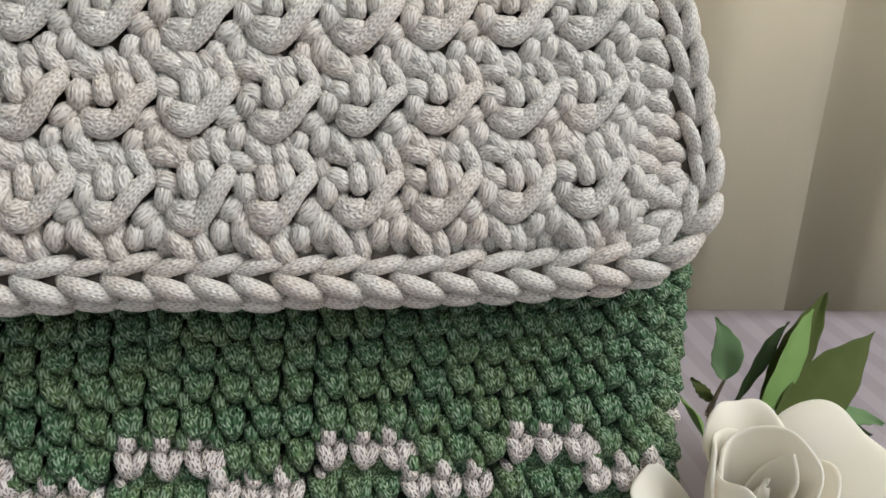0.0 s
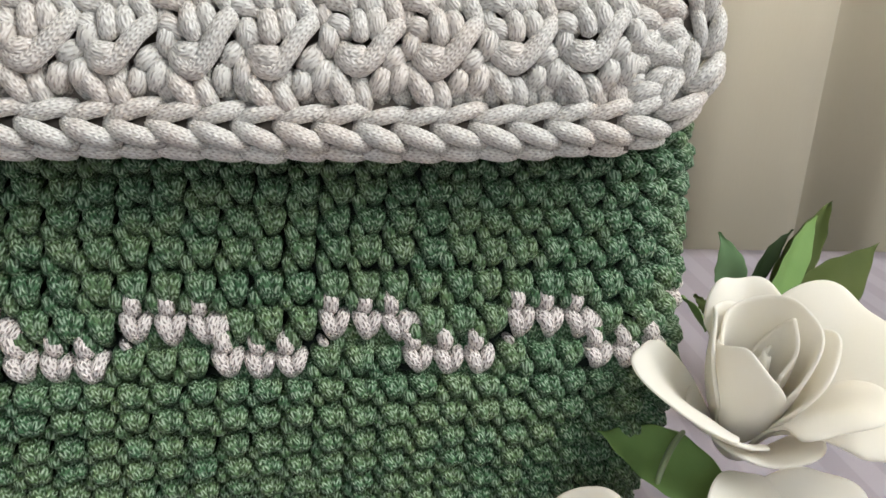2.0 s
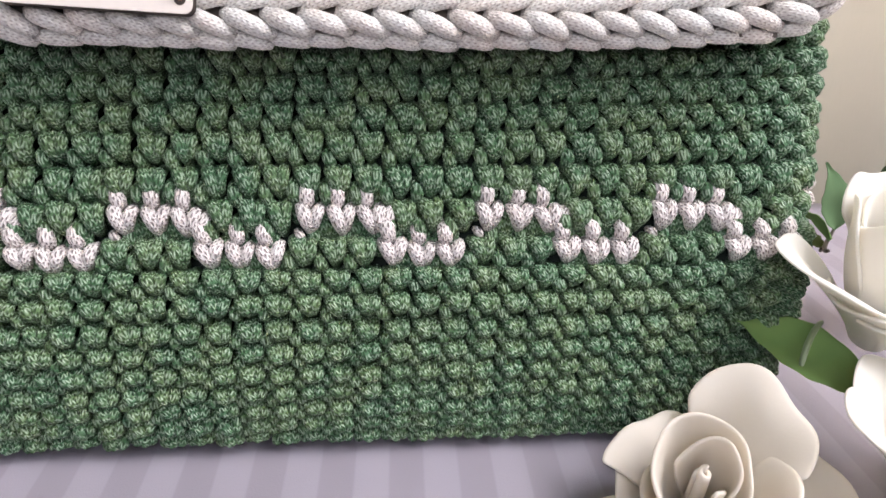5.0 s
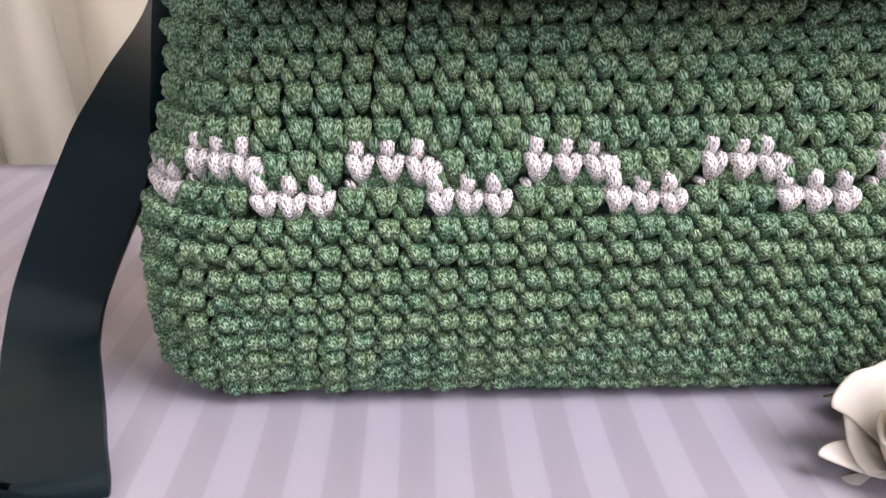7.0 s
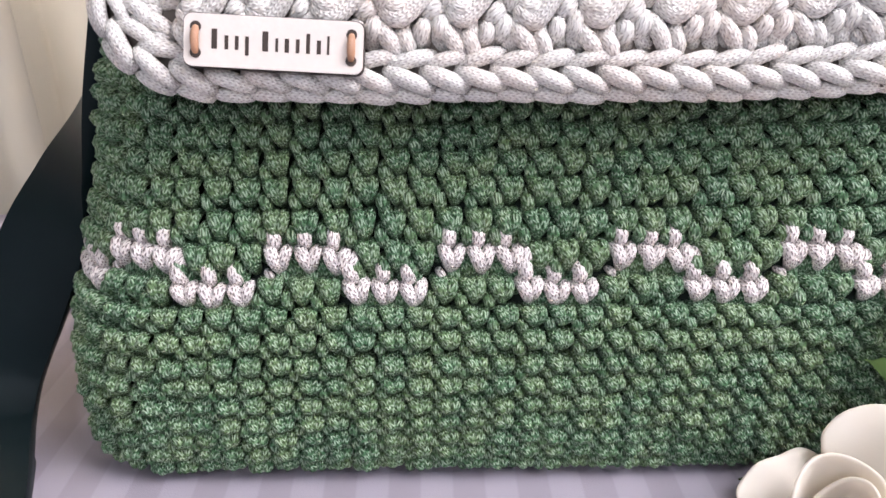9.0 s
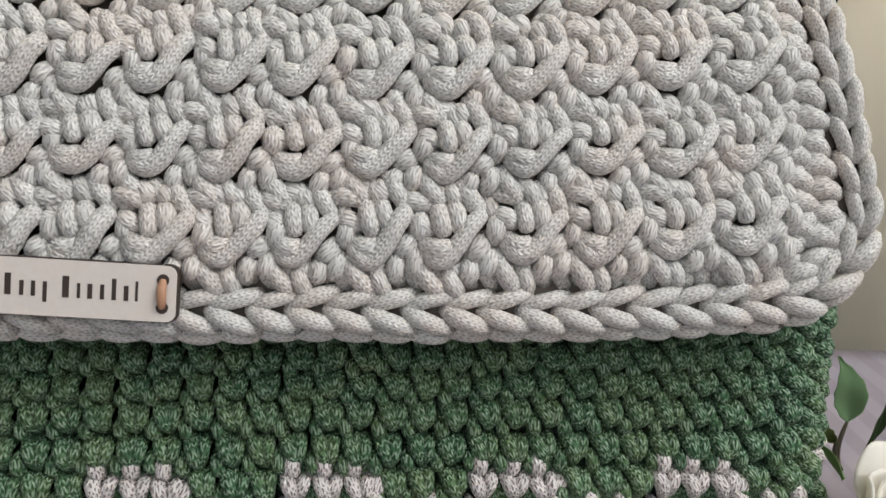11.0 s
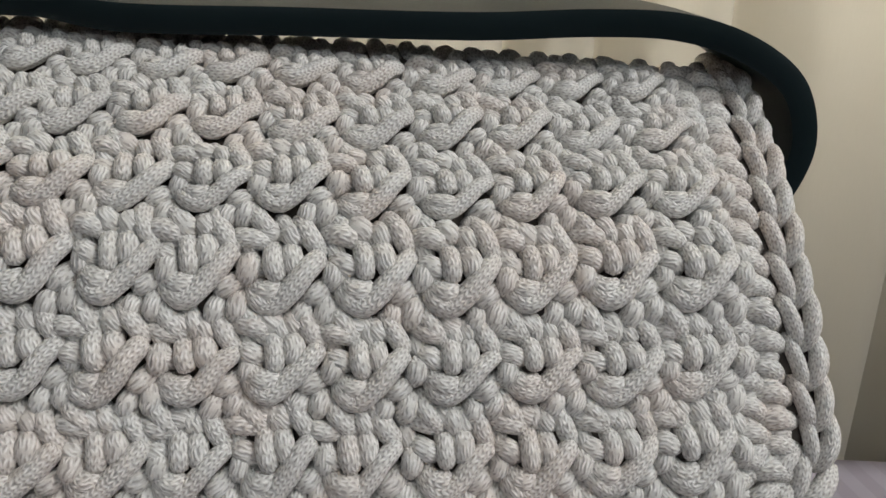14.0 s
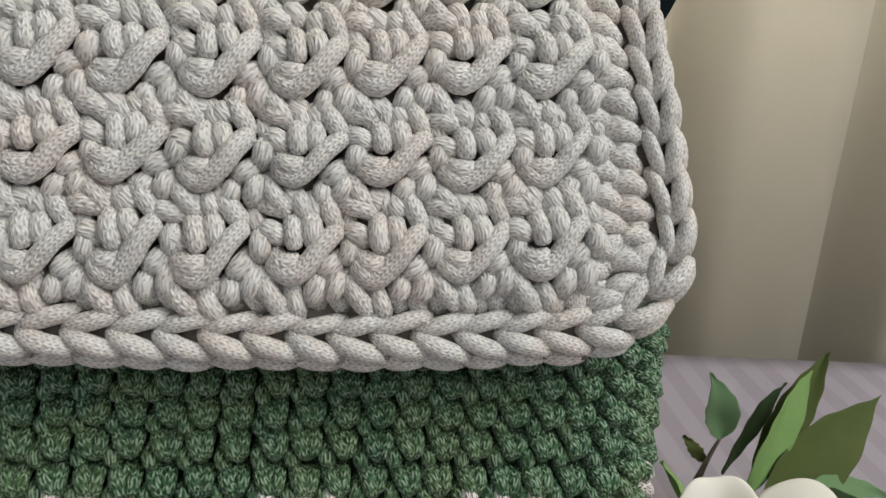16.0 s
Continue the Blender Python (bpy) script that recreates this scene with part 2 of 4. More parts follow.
def bezier(pts, n):
    """n points along a smooth line through its control points."""
    p = np.asarray(pts, float)
    t = np.linspace(0, 1, n)[:, None]
    if len(p) == 2:
        return p[0] * (1 - t) + p[1] * t
    if len(p) == 3:
        c = 2 * p[1] - (p[0] + p[2]) / 2
        return p[0] * (1 - t) ** 2 + 2 * c * t * (1 - t) + p[2] * t**2
    if len(p) > 4:
        q = np.linspace(0, len(p) - 1, n)
        out = []
        for f in q:
            i = min(int(f), len(p) - 2)
            f = f - i
            a, b, c, d = p[max(i - 1, 0)], p[i], p[i + 1], p[min(i + 2, len(p) - 1)]
            out.append(0.5 * (2 * b + (c - a) * f + (2 * a - 5 * b + 4 * c - d) * f**2 + (3 * b - a - 3 * c + d) * f**3))
        return np.array(out)
    return p[0] * (1 - t) ** 3 + 3 * p[1] * t * (1 - t) ** 2 + 3 * p[2] * t**2 * (1 - t) + p[3] * t**3


def strand(pts, r, rings=8, sides=9, end=0.7, flat=1.0):
    """A plump length of cord: vertices, faces and cord coordinates in metres."""
    line = bezier(pts, rings)
    step = np.linalg.norm(np.diff(line, axis=0), axis=1)
    along = np.r_[0, np.cumsum(step)]
    tang = np.gradient(line, axis=0)
    tang /= np.linalg.norm(tang, axis=1)[:, None] + 1e-12
    side = np.cross(tang, (0.0, 0.0, 1.0))
    weak = np.linalg.norm(side, axis=1) < 1e-3
    side[weak] = (1.0, 0.0, 0.0)
    side /= np.linalg.norm(side, axis=1)[:, None]
    up = np.cross(side, tang)
    s = np.linspace(-1, 1, rings)
    rad = r * (1 - np.abs(s) ** 3.6 * (1 - end))
    ang = np.linspace(0, 2 * math.pi, sides + 1)
    verts, uvs = [], []
    for k in range(rings):
        for a in ang:
            verts.append(line[k] + rad[k] * (math.cos(a) * side[k] + flat * math.sin(a) * up[k]))
            uvs.append((along[k], a * r))
    faces = []
    w = sides + 1
    for k in range(rings - 1):
        for j in range(sides):
            a = k * w + j
            faces.append((a, a + w, a + w + 1, a + 1))
    for k, flip in ((0, False), (rings - 1, True)):
        tip = len(verts)
        verts.append(line[k] + (1 if flip else -1) * tang[k] * rad[k] * 0.55)
        uvs.append((along[k] + (0.001 if flip else -0.001), 0.0))
        for j in range(sides):
            a = k * w + j
            faces.append((a, tip, a + 1) if flip else (a + 1, tip, a))
    faces = [f[::-1] for f in faces]
    return np.array(verts), faces, np.array(uvs)


def bundle(strands, seed, jitter=0.00025, rj=0.06):
    """Several strands as one set of vertices, faces and cord coordinates; millimetres in, metres out."""
    rng = random.Random(seed)
    verts, faces, uvs, n = [], [], [], 0
    for pts, r, *more in strands:
        q = [[c / 1000 + rng.uniform(-jitter, jitter) for c in p] for p in pts]
        v, f, u = strand(q, r / 1000 * (1 + rng.uniform(-rj, rj)), **(more[0] if more else {}))
        u = u + (rng.uniform(0, 0.01), rng.uniform(0, 0.003))
        verts.append(v)
        uvs.append(u)
        faces += [tuple(i + n for i in face) for face in f]
        n += len(v)
    return np.concatenate(verts), faces, np.concatenate(uvs)


def joined(name, pieces, mat, parent):
    """Many transformed pieces in one mesh: a list of (matrix, (verts, faces, uvs))."""
    verts, faces, uvs, n = [], [], [], 0
    for m, (v, f, u) in pieces:
        a = np.array(m)
        verts.append(v @ a[:3, :3].T + a[:3, 3])
        uvs.append(u)
        faces += [tuple(i + n for i in face) for face in f]
        n += len(v)
    return mesh_object(name, np.concatenate(verts), faces, mat, parent, np.concatenate(uvs))


def frame_matrix(origin, right, up_hint, normal, sx=1.0, sy=1.0, sz=1.0):
    """Local x along right, z along normal."""
    z = Vector(normal).normalized()
    x = Vector(right)
    x = (x - x.dot(z) * z).normalized()
    y = z.cross(x)
    m = Matrix((x * sx, y * sy, z * sz)).transposed().to_4x4()
    m.translation = Vector(origin)
    return m


# ---- room ----
def slab(name, lo, hi, mat, label, category):
    bm = bmesh.new()
    box(bm, lo, hi)
    me = bpy.data.meshes.new(name)
    bm.to_mesh(me)
    bm.free()
    me.materials.append(mat)
    return tagged(new(name, me), label, category, kind="structure")


def wall_with_opening(name, axis, at, thick, span, low, high, hole, mat, label):
    """A wall across one axis with one window opening: hole = (a0, a1, z0, z1)."""
    bm = bmesh.new()
    a0, a1, z0, z1 = hole
    for lo_a, hi_a, lo_z, hi_z in ((span[0], a0, low, high), (a1, span[1], low, high), (a0, a1, low, z0), (a0, a1, z1, high)):
        if axis == "x":
            box(bm, (at, lo_a, lo_z), (at + thick, hi_a, hi_z))
        else:
            box(bm, (lo_a, at, lo_z), (hi_a, at + thick, hi_z))
    me = bpy.data.meshes.new(name)
    bm.to_mesh(me)
    bm.free()
    me.materials.append(mat)
    return tagged(new(name, me), label, "wall", kind="structure")


slab("floor", (-1.9, -1.8, -0.80), (1.1, 0.65, -0.75), FLOOR, "brown wooden floor under the table", "floor")
slab("ceiling", (-1.9, -1.8, 2.25), (1.1, 0.65, 2.30), CEIL, "plain white painted ceiling", "ceiling")
wall_with_opening("wall_north", "y", 0.55, 0.1, (-1.8, 1.0), -0.75, 2.25, (-0.68, 0.68, 0.36, 1.56), WALL, "cream wall with a window opening behind the curtain")
slab("wall_west", (-1.9, -1.7, -0.75), (-1.8, 0.65, 2.25), WALL, "plain cream painted wall", "wall")
wall_with_opening("wall_east", "x", 1.0, 0.1, (-1.7, 0.65), -0.75, 2.25, (-1.00, -0.10, 0.70, 1.90), WALL, "cream wall with a window opening")
# the south opening is added for the fill lamp
wall_with_opening("wall_south", "y", -1.7, 0.1, (-1.8, 1.0), -0.75, 2.25, (-0.97, 0.07, 0.48, 1.42), WALL, "cream wall with a window opening")


PLEATS = [(-0.420, -0.352), (-0.338, -0.284), (-0.264, -0.180), (-0.166, -0.092), (-0.070, 0.012), (0.030, 0.096), (0.109, 0.149), (0.166, 0.228), (0.256, 0.352), (0.390, 0.462)]


def curtain(name, x0, x1, label):
    """A hanging curtain of flat pleats, each tucked back behind its right edge."""
    rng = random.Random(4)
    pleats = list(PLEATS)
    while pleats[0][0] > x0 + 0.1:
        b = pleats[0][0] - rng.uniform(0.012, 0.030)
        pleats.insert(0, (b - rng.uniform(0.055, 0.09), b))
    while pleats[-1][1] < x1 - 0.1:
        a = pleats[-1][1] + rng.uniform(0.012, 0.035)
        pleats.append((a, a + rng.uniform(0.055, 0.09)))
    plan = []
    for (a, b), (c, _) in zip(pleats, pleats[1:] + [(x1, x1)]):
        w, gap, d = b - a, c - b, rng.uniform(0.010, 0.018)
        plan += [(a, 0.306, 0), (a + 0.22 * w, 0.300 - 0.6 * d, 0), (a + 0.5 * w, 0.300 - 0.85 * d, 0), (a + 0.8 * w, 0.300 - d, 0), (b - 0.002, 0.303 - 0.7 * d, 0),
                 (b, 0.306, 0), (b - 0.005, 0.314, 0), (b + 0.4 * gap, 0.320 + 0.1 * gap, 0)]
    line = bezier(plan, 6 * len(plan))
    nz = 16
    verts, faces, n = [], [], len(line)
    for k in range(nz + 1):
        z = -0.60 + 2.75 * k / nz
        for i, (x, y, _) in enumerate(line):
            sway = 0.003 * math.sin(4.0 * z + 9.0 * x) + 0.002 * math.sin(11.0 * z + 23.0 * x)
            verts.append((x - 0.05 * (z - 0.1), y + sway, z))
    for k in range(nz):
        for i in range(n - 1):
            a = k * n + i
            faces.append((a, a + 1, a + n + 1, a + n))
    ob = mesh_object(name, verts, faces, CURTAIN)
    mod = ob.modifiers.new("cloth", "SOLIDIFY")
    mod.thickness = 0.0008
    return tagged(ob, label, "curtain")


curtain("curtain", -1.2, 0.95, "cream satin curtain hanging in soft vertical folds")


def table():
    root = tagged(new("table"), "wooden table under a striped cloth", "table")
    bm = bmesh.new()
    box(bm, (-0.75, -0.52, -0.034), (0.75, 0.245, -0.004))
    bmesh.ops.bevel(bm, geom=bm.edges[:], offset=0.004, segments=2, affect="EDGES", profile=0.5)
    for v in bm.verts:
        if v.co.y > 0.2:
            v.co.y -= 0.008 + 0.048 * v.co.x
    part("tabletop", bm, WOOD, root)
    for x in (-0.70, 0.65):
        for y in (-0.47, 0.17):
            bm = bmesh.new()
            box(bm, (x, y, -0.75), (x + 0.05, y + 0.05, -0.034))
            bmesh.ops.bevel(bm, geom=bm.edges[:], offset=0.003, segments=1, affect="EDGES", profile=0.5)
            part("leg", bm, WOOD, root)
    return root


table()


def tablecloth():
    """A cloth over the table: its top, and drops at the edges."""
    xs = np.r_[-0.758, np.linspace(-0.755, 0.755, 61), 0.758]
    ys = np.r_[-0.528, np.linspace(-0.525, 0.249, 41), 0.252]
    verts, faces = [], []
    for j, y in enumerate(ys):
        for i, x in enumerate(xs):
            edge = i in (0, len(xs) - 1) or j in (0, len(ys) - 1)
            skew = (0.006 + 0.048 * x) * max(y - 0.15, 0.0) / 0.1
            verts.append((x, y - skew, -0.16 if edge else 0.0))
    w = len(xs)
    for j in range(len(ys) - 1):
        for i in range(w - 1):
            a = j * w + i
            faces.append((a, a + 1, a + w + 1, a + w))
    ob = mesh_object("tablecloth", verts, faces, CLOTH)
    mod = ob.modifiers.new("cloth", "SOLIDIFY")
    mod.thickness, mod.offset = 0.0012, -1.0
    return tagged(ob, "pale lilac-grey cotton tablecloth with woven satin stripes", "tablecloth")


tablecloth()


# ---- the bag ----
BAG = tagged(new("handbag"), "crocheted green handbag with a beige flap and pale zigzag band", "handbag")
Z_KEYS = [-0.002, 0.004, 0.012, 0.030, 0.050, 0.065, 0.080, 0.100, 0.120, 0.160, 0.200]
FRONT_Y = [0.0130, 0.0060, 0.0022, 0.0004, 0.0008, 0.0050, 0.0098, 0.0135, 0.0160, 0.0320, 0.0480]
LEFT_X = [-0.1190, -0.1245, -0.1280, -0.1300, -0.1312, -0.1298, -0.1268, -0.1218, -0.1178, -0.111, -0.106]
RIGHT_X = [0.104, 0.112, 0.1185, 0.1225, 0.1240, 0.1245, 0.1245, 0.1245, 0.1240, 0.118, 0.110]
BACK_Y = [0.070, 0.078, 0.084, 0.088, 0.090, 0.090, 0.090, 0.089, 0.088, 0.084, 0.078]
LEFT_ROUND = [0.020, 0.020, 0.021, 0.024, 0.032, 0.040, 0.039, 0.035, 0.031, 0.028, 0.025]
RIGHT_ROUND = 0.017


def smooth_key(z, values):
    """Smooth interpolation of a profile over height."""
    z = min(max(z, Z_KEYS[0]), Z_KEYS[-1])
    out, total = 0.0, 0.0
    for d, w in ((-0.004, 0.25), (0.0, 0.5), (0.004, 0.25)):
        out += w * float(np.interp(z + d, Z_KEYS, values))
        total += w
    return out / total


def section(z):
    """The outline of the body at a height, from the back of the left side round the front to the back of the right side."""
    fy, xl, xr, by = (smooth_key(z, v) for v in (FRONT_Y, LEFT_X, RIGHT_X, BACK_Y))
    c, d = smooth_key(z, LEFT_ROUND), RIGHT_ROUND
    pts = [(xl + 0.006, by)] + [(xl, y) for y in np.linspace(by - 0.01, fy + c, 8)]
    pts += [(xl + c - c * math.cos(a), fy + c - c * math.sin(a)) for a in np.linspace(0, math.pi / 2, 31)[1:]]
    pts += [(x, fy) for x in np.linspace(xl + c, xr - d, 26)[1:]]
    pts += [(xr - d + d * math.sin(a), fy + d - d * math.cos(a)) for a in np.linspace(0, math.pi / 2, 9)[1:]]
    pts += [(xr, y) for y in np.linspace(fy + d, by - 0.01, 8)[1:]] + [(xr - 0.006, by)]
    return np.array(pts)


def on_body(s, z):
    """The point of the body's surface at arc length s (0 where x = 0 on the front) and height z."""
    p = section(z)
    arc = np.r_[0, np.cumsum(np.linalg.norm(np.diff(p, axis=0), axis=1))]
    front = np.argmin(p[:, 1] + 10 * np.abs(p[:, 0]))
    zero = arc[front] - p[front, 0]
    a = s + zero
    return Vector((float(np.interp(a, arc, p[:, 0])), float(np.interp(a, arc, p[:, 1])), z))


def body_frame(s, z, sx=1.0, sy=1.0, sz=1.0, twist=0.0):
    p = on_body(s, z)
    ds = on_body(s + 0.002, z) - on_body(s - 0.002, z)
    dz = on_body(s, z + 0.003) - on_body(s, z - 0.003)
    n = ds.cross(dz).normalized()
    m = frame_matrix(p, ds, dz, n, sx, sy, sz)
    return m @ pose(0, 0, 0, 0, 0, twist)


def body_shell():
    zs = np.r_[np.linspace(-0.002, 0.03, 9), np.linspace(0.04, 0.198, 18)]
    verts, faces = [], []
    rows = [section(z) for z in zs]
    n = len(rows[0])
    for z, row in zip(zs, rows):
        verts += [(x, y, max(z, 0.0015)) for x, y in row]
    for k in range(len(zs) - 1):
        for i in range(n):
            a, b = k * n + i, k * n + (i + 1) % n
            faces.append((a, b, b + n, a + n))
    faces.append(tuple(range(n))[::-1])
    faces.append(tuple(range((len(zs) - 1) * n, len(zs) * n)))
    return mesh_object("body", verts, faces, GREEN_GAP_SHADE, BAG)


tagged(body_shell(), "inner shell of the green crocheted body, near-black for shade between stitches")

# one single-crochet stitch: the leaning loop on top, the small loop beneath, and the cord that dips behind
STITCH = [
    ([(-2.8, 3.8, -1.8), (-0.3, 1.2, 5.0), (1.2, -3.7, 0.0)], 2.0),
    ([(2.6, 4.2, -1.6), (2.5, 1.5, 4.7), (1.4, -3.2, 0.4)], 1.75),
    ([(0.2, 3.8, -0.8), (0.9, 2.2, 3.4), (1.2, -1.4, 3.4)], 1.4),
    ([(-3.3, 0.4, -1.8), (-3.1, -2.2, 4.2), (-2.3, -5.2, -0.8)], 2.0),
]
PALE = [
    ([(-2.9, 3.0, -0.8), (-1.4, 0.6, 4.7), (0.5, -3.8, 0.8)], 2.05),
    ([(2.9, 3.0, -0.8), (2.2, 0.9, 4.4), (1.0, -3.2, 1.0)], 1.85),
    ([(0.2, 1.6, -0.4), (0.4, 0.2, 2.9), (0.6, -1.8, 2.6)], 1.4),
    ([(-1.6, 9.6, -0.8), (-1.1, 6.6, 4.6), (-0.8, 3.2, 1.0)], 2.15, {"end": 0.8}),
]
PALE_LAST = [([(6.0, 2.0, -0.4), (5.1, 0.2, 3.4), (4.2, -2.6, 1.0)], 1.95, {"end": 0.85})]
PALE_FIRST = [([(-3.4, -4.0, 0.4), (-2.6, -5.0, 2.6), (-1.8, -6.0, 0.4)], 1.2)]
ROW_Z = [0.0080, 0.0122, 0.0170, 0.0228, 0.0288, 0.0350, 0.0416, 0.0488, 0.0552, 0.0624, 0.0718, 0.0808, 0.0902, 0.0980, 0.1056, 0.1130, 0.1202, 0.1275]
UPPER, LOWER = 10, 9
PITCH, X_FIFTH = 0.0081, -0.0765
STITCHES = [bundle(STITCH, 10 + k, 0.0003, 0.08) for k in range(6)]
PALES = [bundle(PALE + more, 40 + k, 0.00025) for k, more in enumerate((PALE_FIRST, [], PALE_LAST, [], [], []))]


def shared_meshes(name, bundles, mat):
    out = []
    for v, f, u in bundles:
        ob = mesh_object(name, v, f, mat, None, u)
        out.append(ob.data)
        bpy.data.objects.remove(ob)
    return out


def linked(name, mesh, parent, m):
    ob = new(name, mesh)
    ob.parent = parent
    ob.matrix_basis = m
    return ob


def crochet_body():
    rng = random.Random(21)
    green = shared_meshes("stitch", STITCHES, GREEN)
    pale = shared_meshes("pale_stitch", PALES, WHITE)
    rest, count = [], 0
    for r, z in enumerate(ROW_Z):
        gap = (ROW_Z[min(r + 1, len(ROW_Z) - 1)] - ROW_Z[max(r - 1, 0)]) / (2 if 0 < r < len(ROW_Z) - 1 else 1)
        slant = 0.0007 * (r - 10) if r > 10 else 0.0
        for i in range(-18, 40):
            s = X_FIFTH + PITCH * (i - 5) + slant + rng.uniform(-0.0003, 0.0003)
            if s < -0.190 or s > 0.168:
                continue
            if s < -0.085:
                s = -0.085 + 0.90 * (s + 0.085)
            k = i % 6
            s += 0.0016 if r == UPPER else -0.0010 if r == LOWER else 0.0
            is_pale = (r == UPPER and k in (0, 1, 2)) or (r == LOWER and k in (3, 4, 5))
            zz = z + rng.uniform(-0.0003, 0.0003)
            lean = rng.uniform(-5, 5)
            if is_pale:
                zz -= 0.0003 * (k % 3 - 1)
                m = body_frame(s, zz, 0.99, gap / 0.0093 * rng.uniform(0.96, 1.08), rng.uniform(0.95, 1.12), lean)
                rest.append((body_frame(s + 0.004, zz - 0.3 * gap, 1.0, gap / 0.0093, 0.45), STITCHES[0]))
                rest.append((body_frame(s - 0.001, zz + 0.45 * gap, 1.0, gap / 0.0093, 0.50), STITCHES[1]))
                linked("pale_stitch", pale[k], BAG, m)
                continue
            tall = max(gap / 0.0093, 0.70) * (0.72 if r == 0 else 1.08 if r < LOWER else 1.06)
            m = body_frame(s, zz, 0.98, tall * rng.uniform(0.96, 1.05), rng.uniform(1.0, 1.22), lean)
            v = rng.randrange(len(green))
            if 2 <= r <= 13 and -2 <= i <= 24 and count < 300:
                linked("stitch", green[v], BAG, m)
                count += 1
            else:
                rest.append((m, STITCHES[v]))
    tagged(joined("stitches", rest, GREEN, BAG), kind="stuff")


# the flap
FLAP_LINE = [(-0.0022, 0.1200), (0.0000, 0.1265), (0.0031, 0.1380), (0.0086, 0.1560), (0.0144, 0.1730), (0.0227, 0.1884), (0.0336, 0.2010),
             (0.0470, 0.2120), (0.0580, 0.2190), (0.0700, 0.2212), (0.0820, 0.2180), (0.0900, 0.2070)]


def flap_point(x, v, h=0.0):
    """The flap's surface at x and arc length v up from its hem, h proud of it."""
    p = np.array(FLAP_LINE)
    arc = np.r_[0, np.cumsum(np.linalg.norm(np.diff(p, axis=0), axis=1))]

    def at(q):
        if q < 0:
            d = (p[1] - p[0]) / (arc[1] - arc[0])
            return p[0] + d * q
        return np.array([np.interp(q, arc, p[:, 0]), np.interp(q, arc, p[:, 1])])

    y, z = at(v)
    d = at(v + 0.004) - at(v - 0.004)
    d /= np.linalg.norm(d)
    n = Vector((0.0, -d[1], d[0]))
    return Vector((x, y, z)) + h * n, n, Vector((0.0, d[0], d[1]))


def edge_path():
    """The centre line of the braided rim in (x, v): down the left side, along the hem, up the right side."""
    left = [(-0.1030, 0.125), (-0.1040, 0.100), (-0.1045, 0.070), (-0.1045, 0.040), (-0.1025, 0.023), (-0.0985, 0.0140), (-0.0915, 0.0085), (-0.0800, 0.0056)]
    hem = [(x, 0.0052 + 0.0022 * max((x - 0.040) / 0.054, 0.0) ** 1.5) for x in (-0.060, -0.040, -0.020, 0.0, 0.020, 0.040, 0.055, 0.070, 0.085, 0.094)]
    right = [(0.1035, 0.0092), (0.1100, 0.0128), (0.1148, 0.0190), (0.1170, 0.0270), (0.1148, 0.0400), (0.1104, 0.064), (0.1082, 0.084), (0.1080, 0.100), (0.1084, 0.114), (0.1075, 0.127)]
    return bezier([(x, v, 0.0) for x, v in left + hem + right], 140)[:, :2]


RIM = edge_path()


def inside_limits(v):
    """The x limits of the flap inside its rim at arc length v."""
    left = RIM[:40]
    right = RIM[-48:]
    lo = np.interp(v, left[::-1, 1], left[::-1, 0])
    hi = np.interp(v, right[:, 1], right[:, 0])
    return lo, hi


def flap_sheet():
    vs = np.r_[0.001, 0.004, np.linspace(0.008, 0.128, 26)]
    verts, faces, n = [], [], 30
    for v in vs:
        lo, hi = inside_limits(max(v, 0.007))
        lo, hi = lo - 0.002, hi + (0.002 if v > 0.025 else -0.003)
        for i in range(n):
            verts.append(flap_point(lo + (hi - lo) * i / (n - 1), v, 0.0016)[0])
    for k in range(len(vs) - 1):
        for i in range(n - 1):
            a = k * n + i
            faces.append((a, a + 1, a + n + 1, a + n))
    ob = mesh_object("flap", verts, faces, BEIGE_GAP_SHADE, BAG)
    mod = ob.modifiers.new("thick", "SOLIDIFY")
    mod.thickness, mod.offset = 0.004, -1.0
    return tagged(ob, "thick beige crocheted flap")


FLAP = flap_sheet()

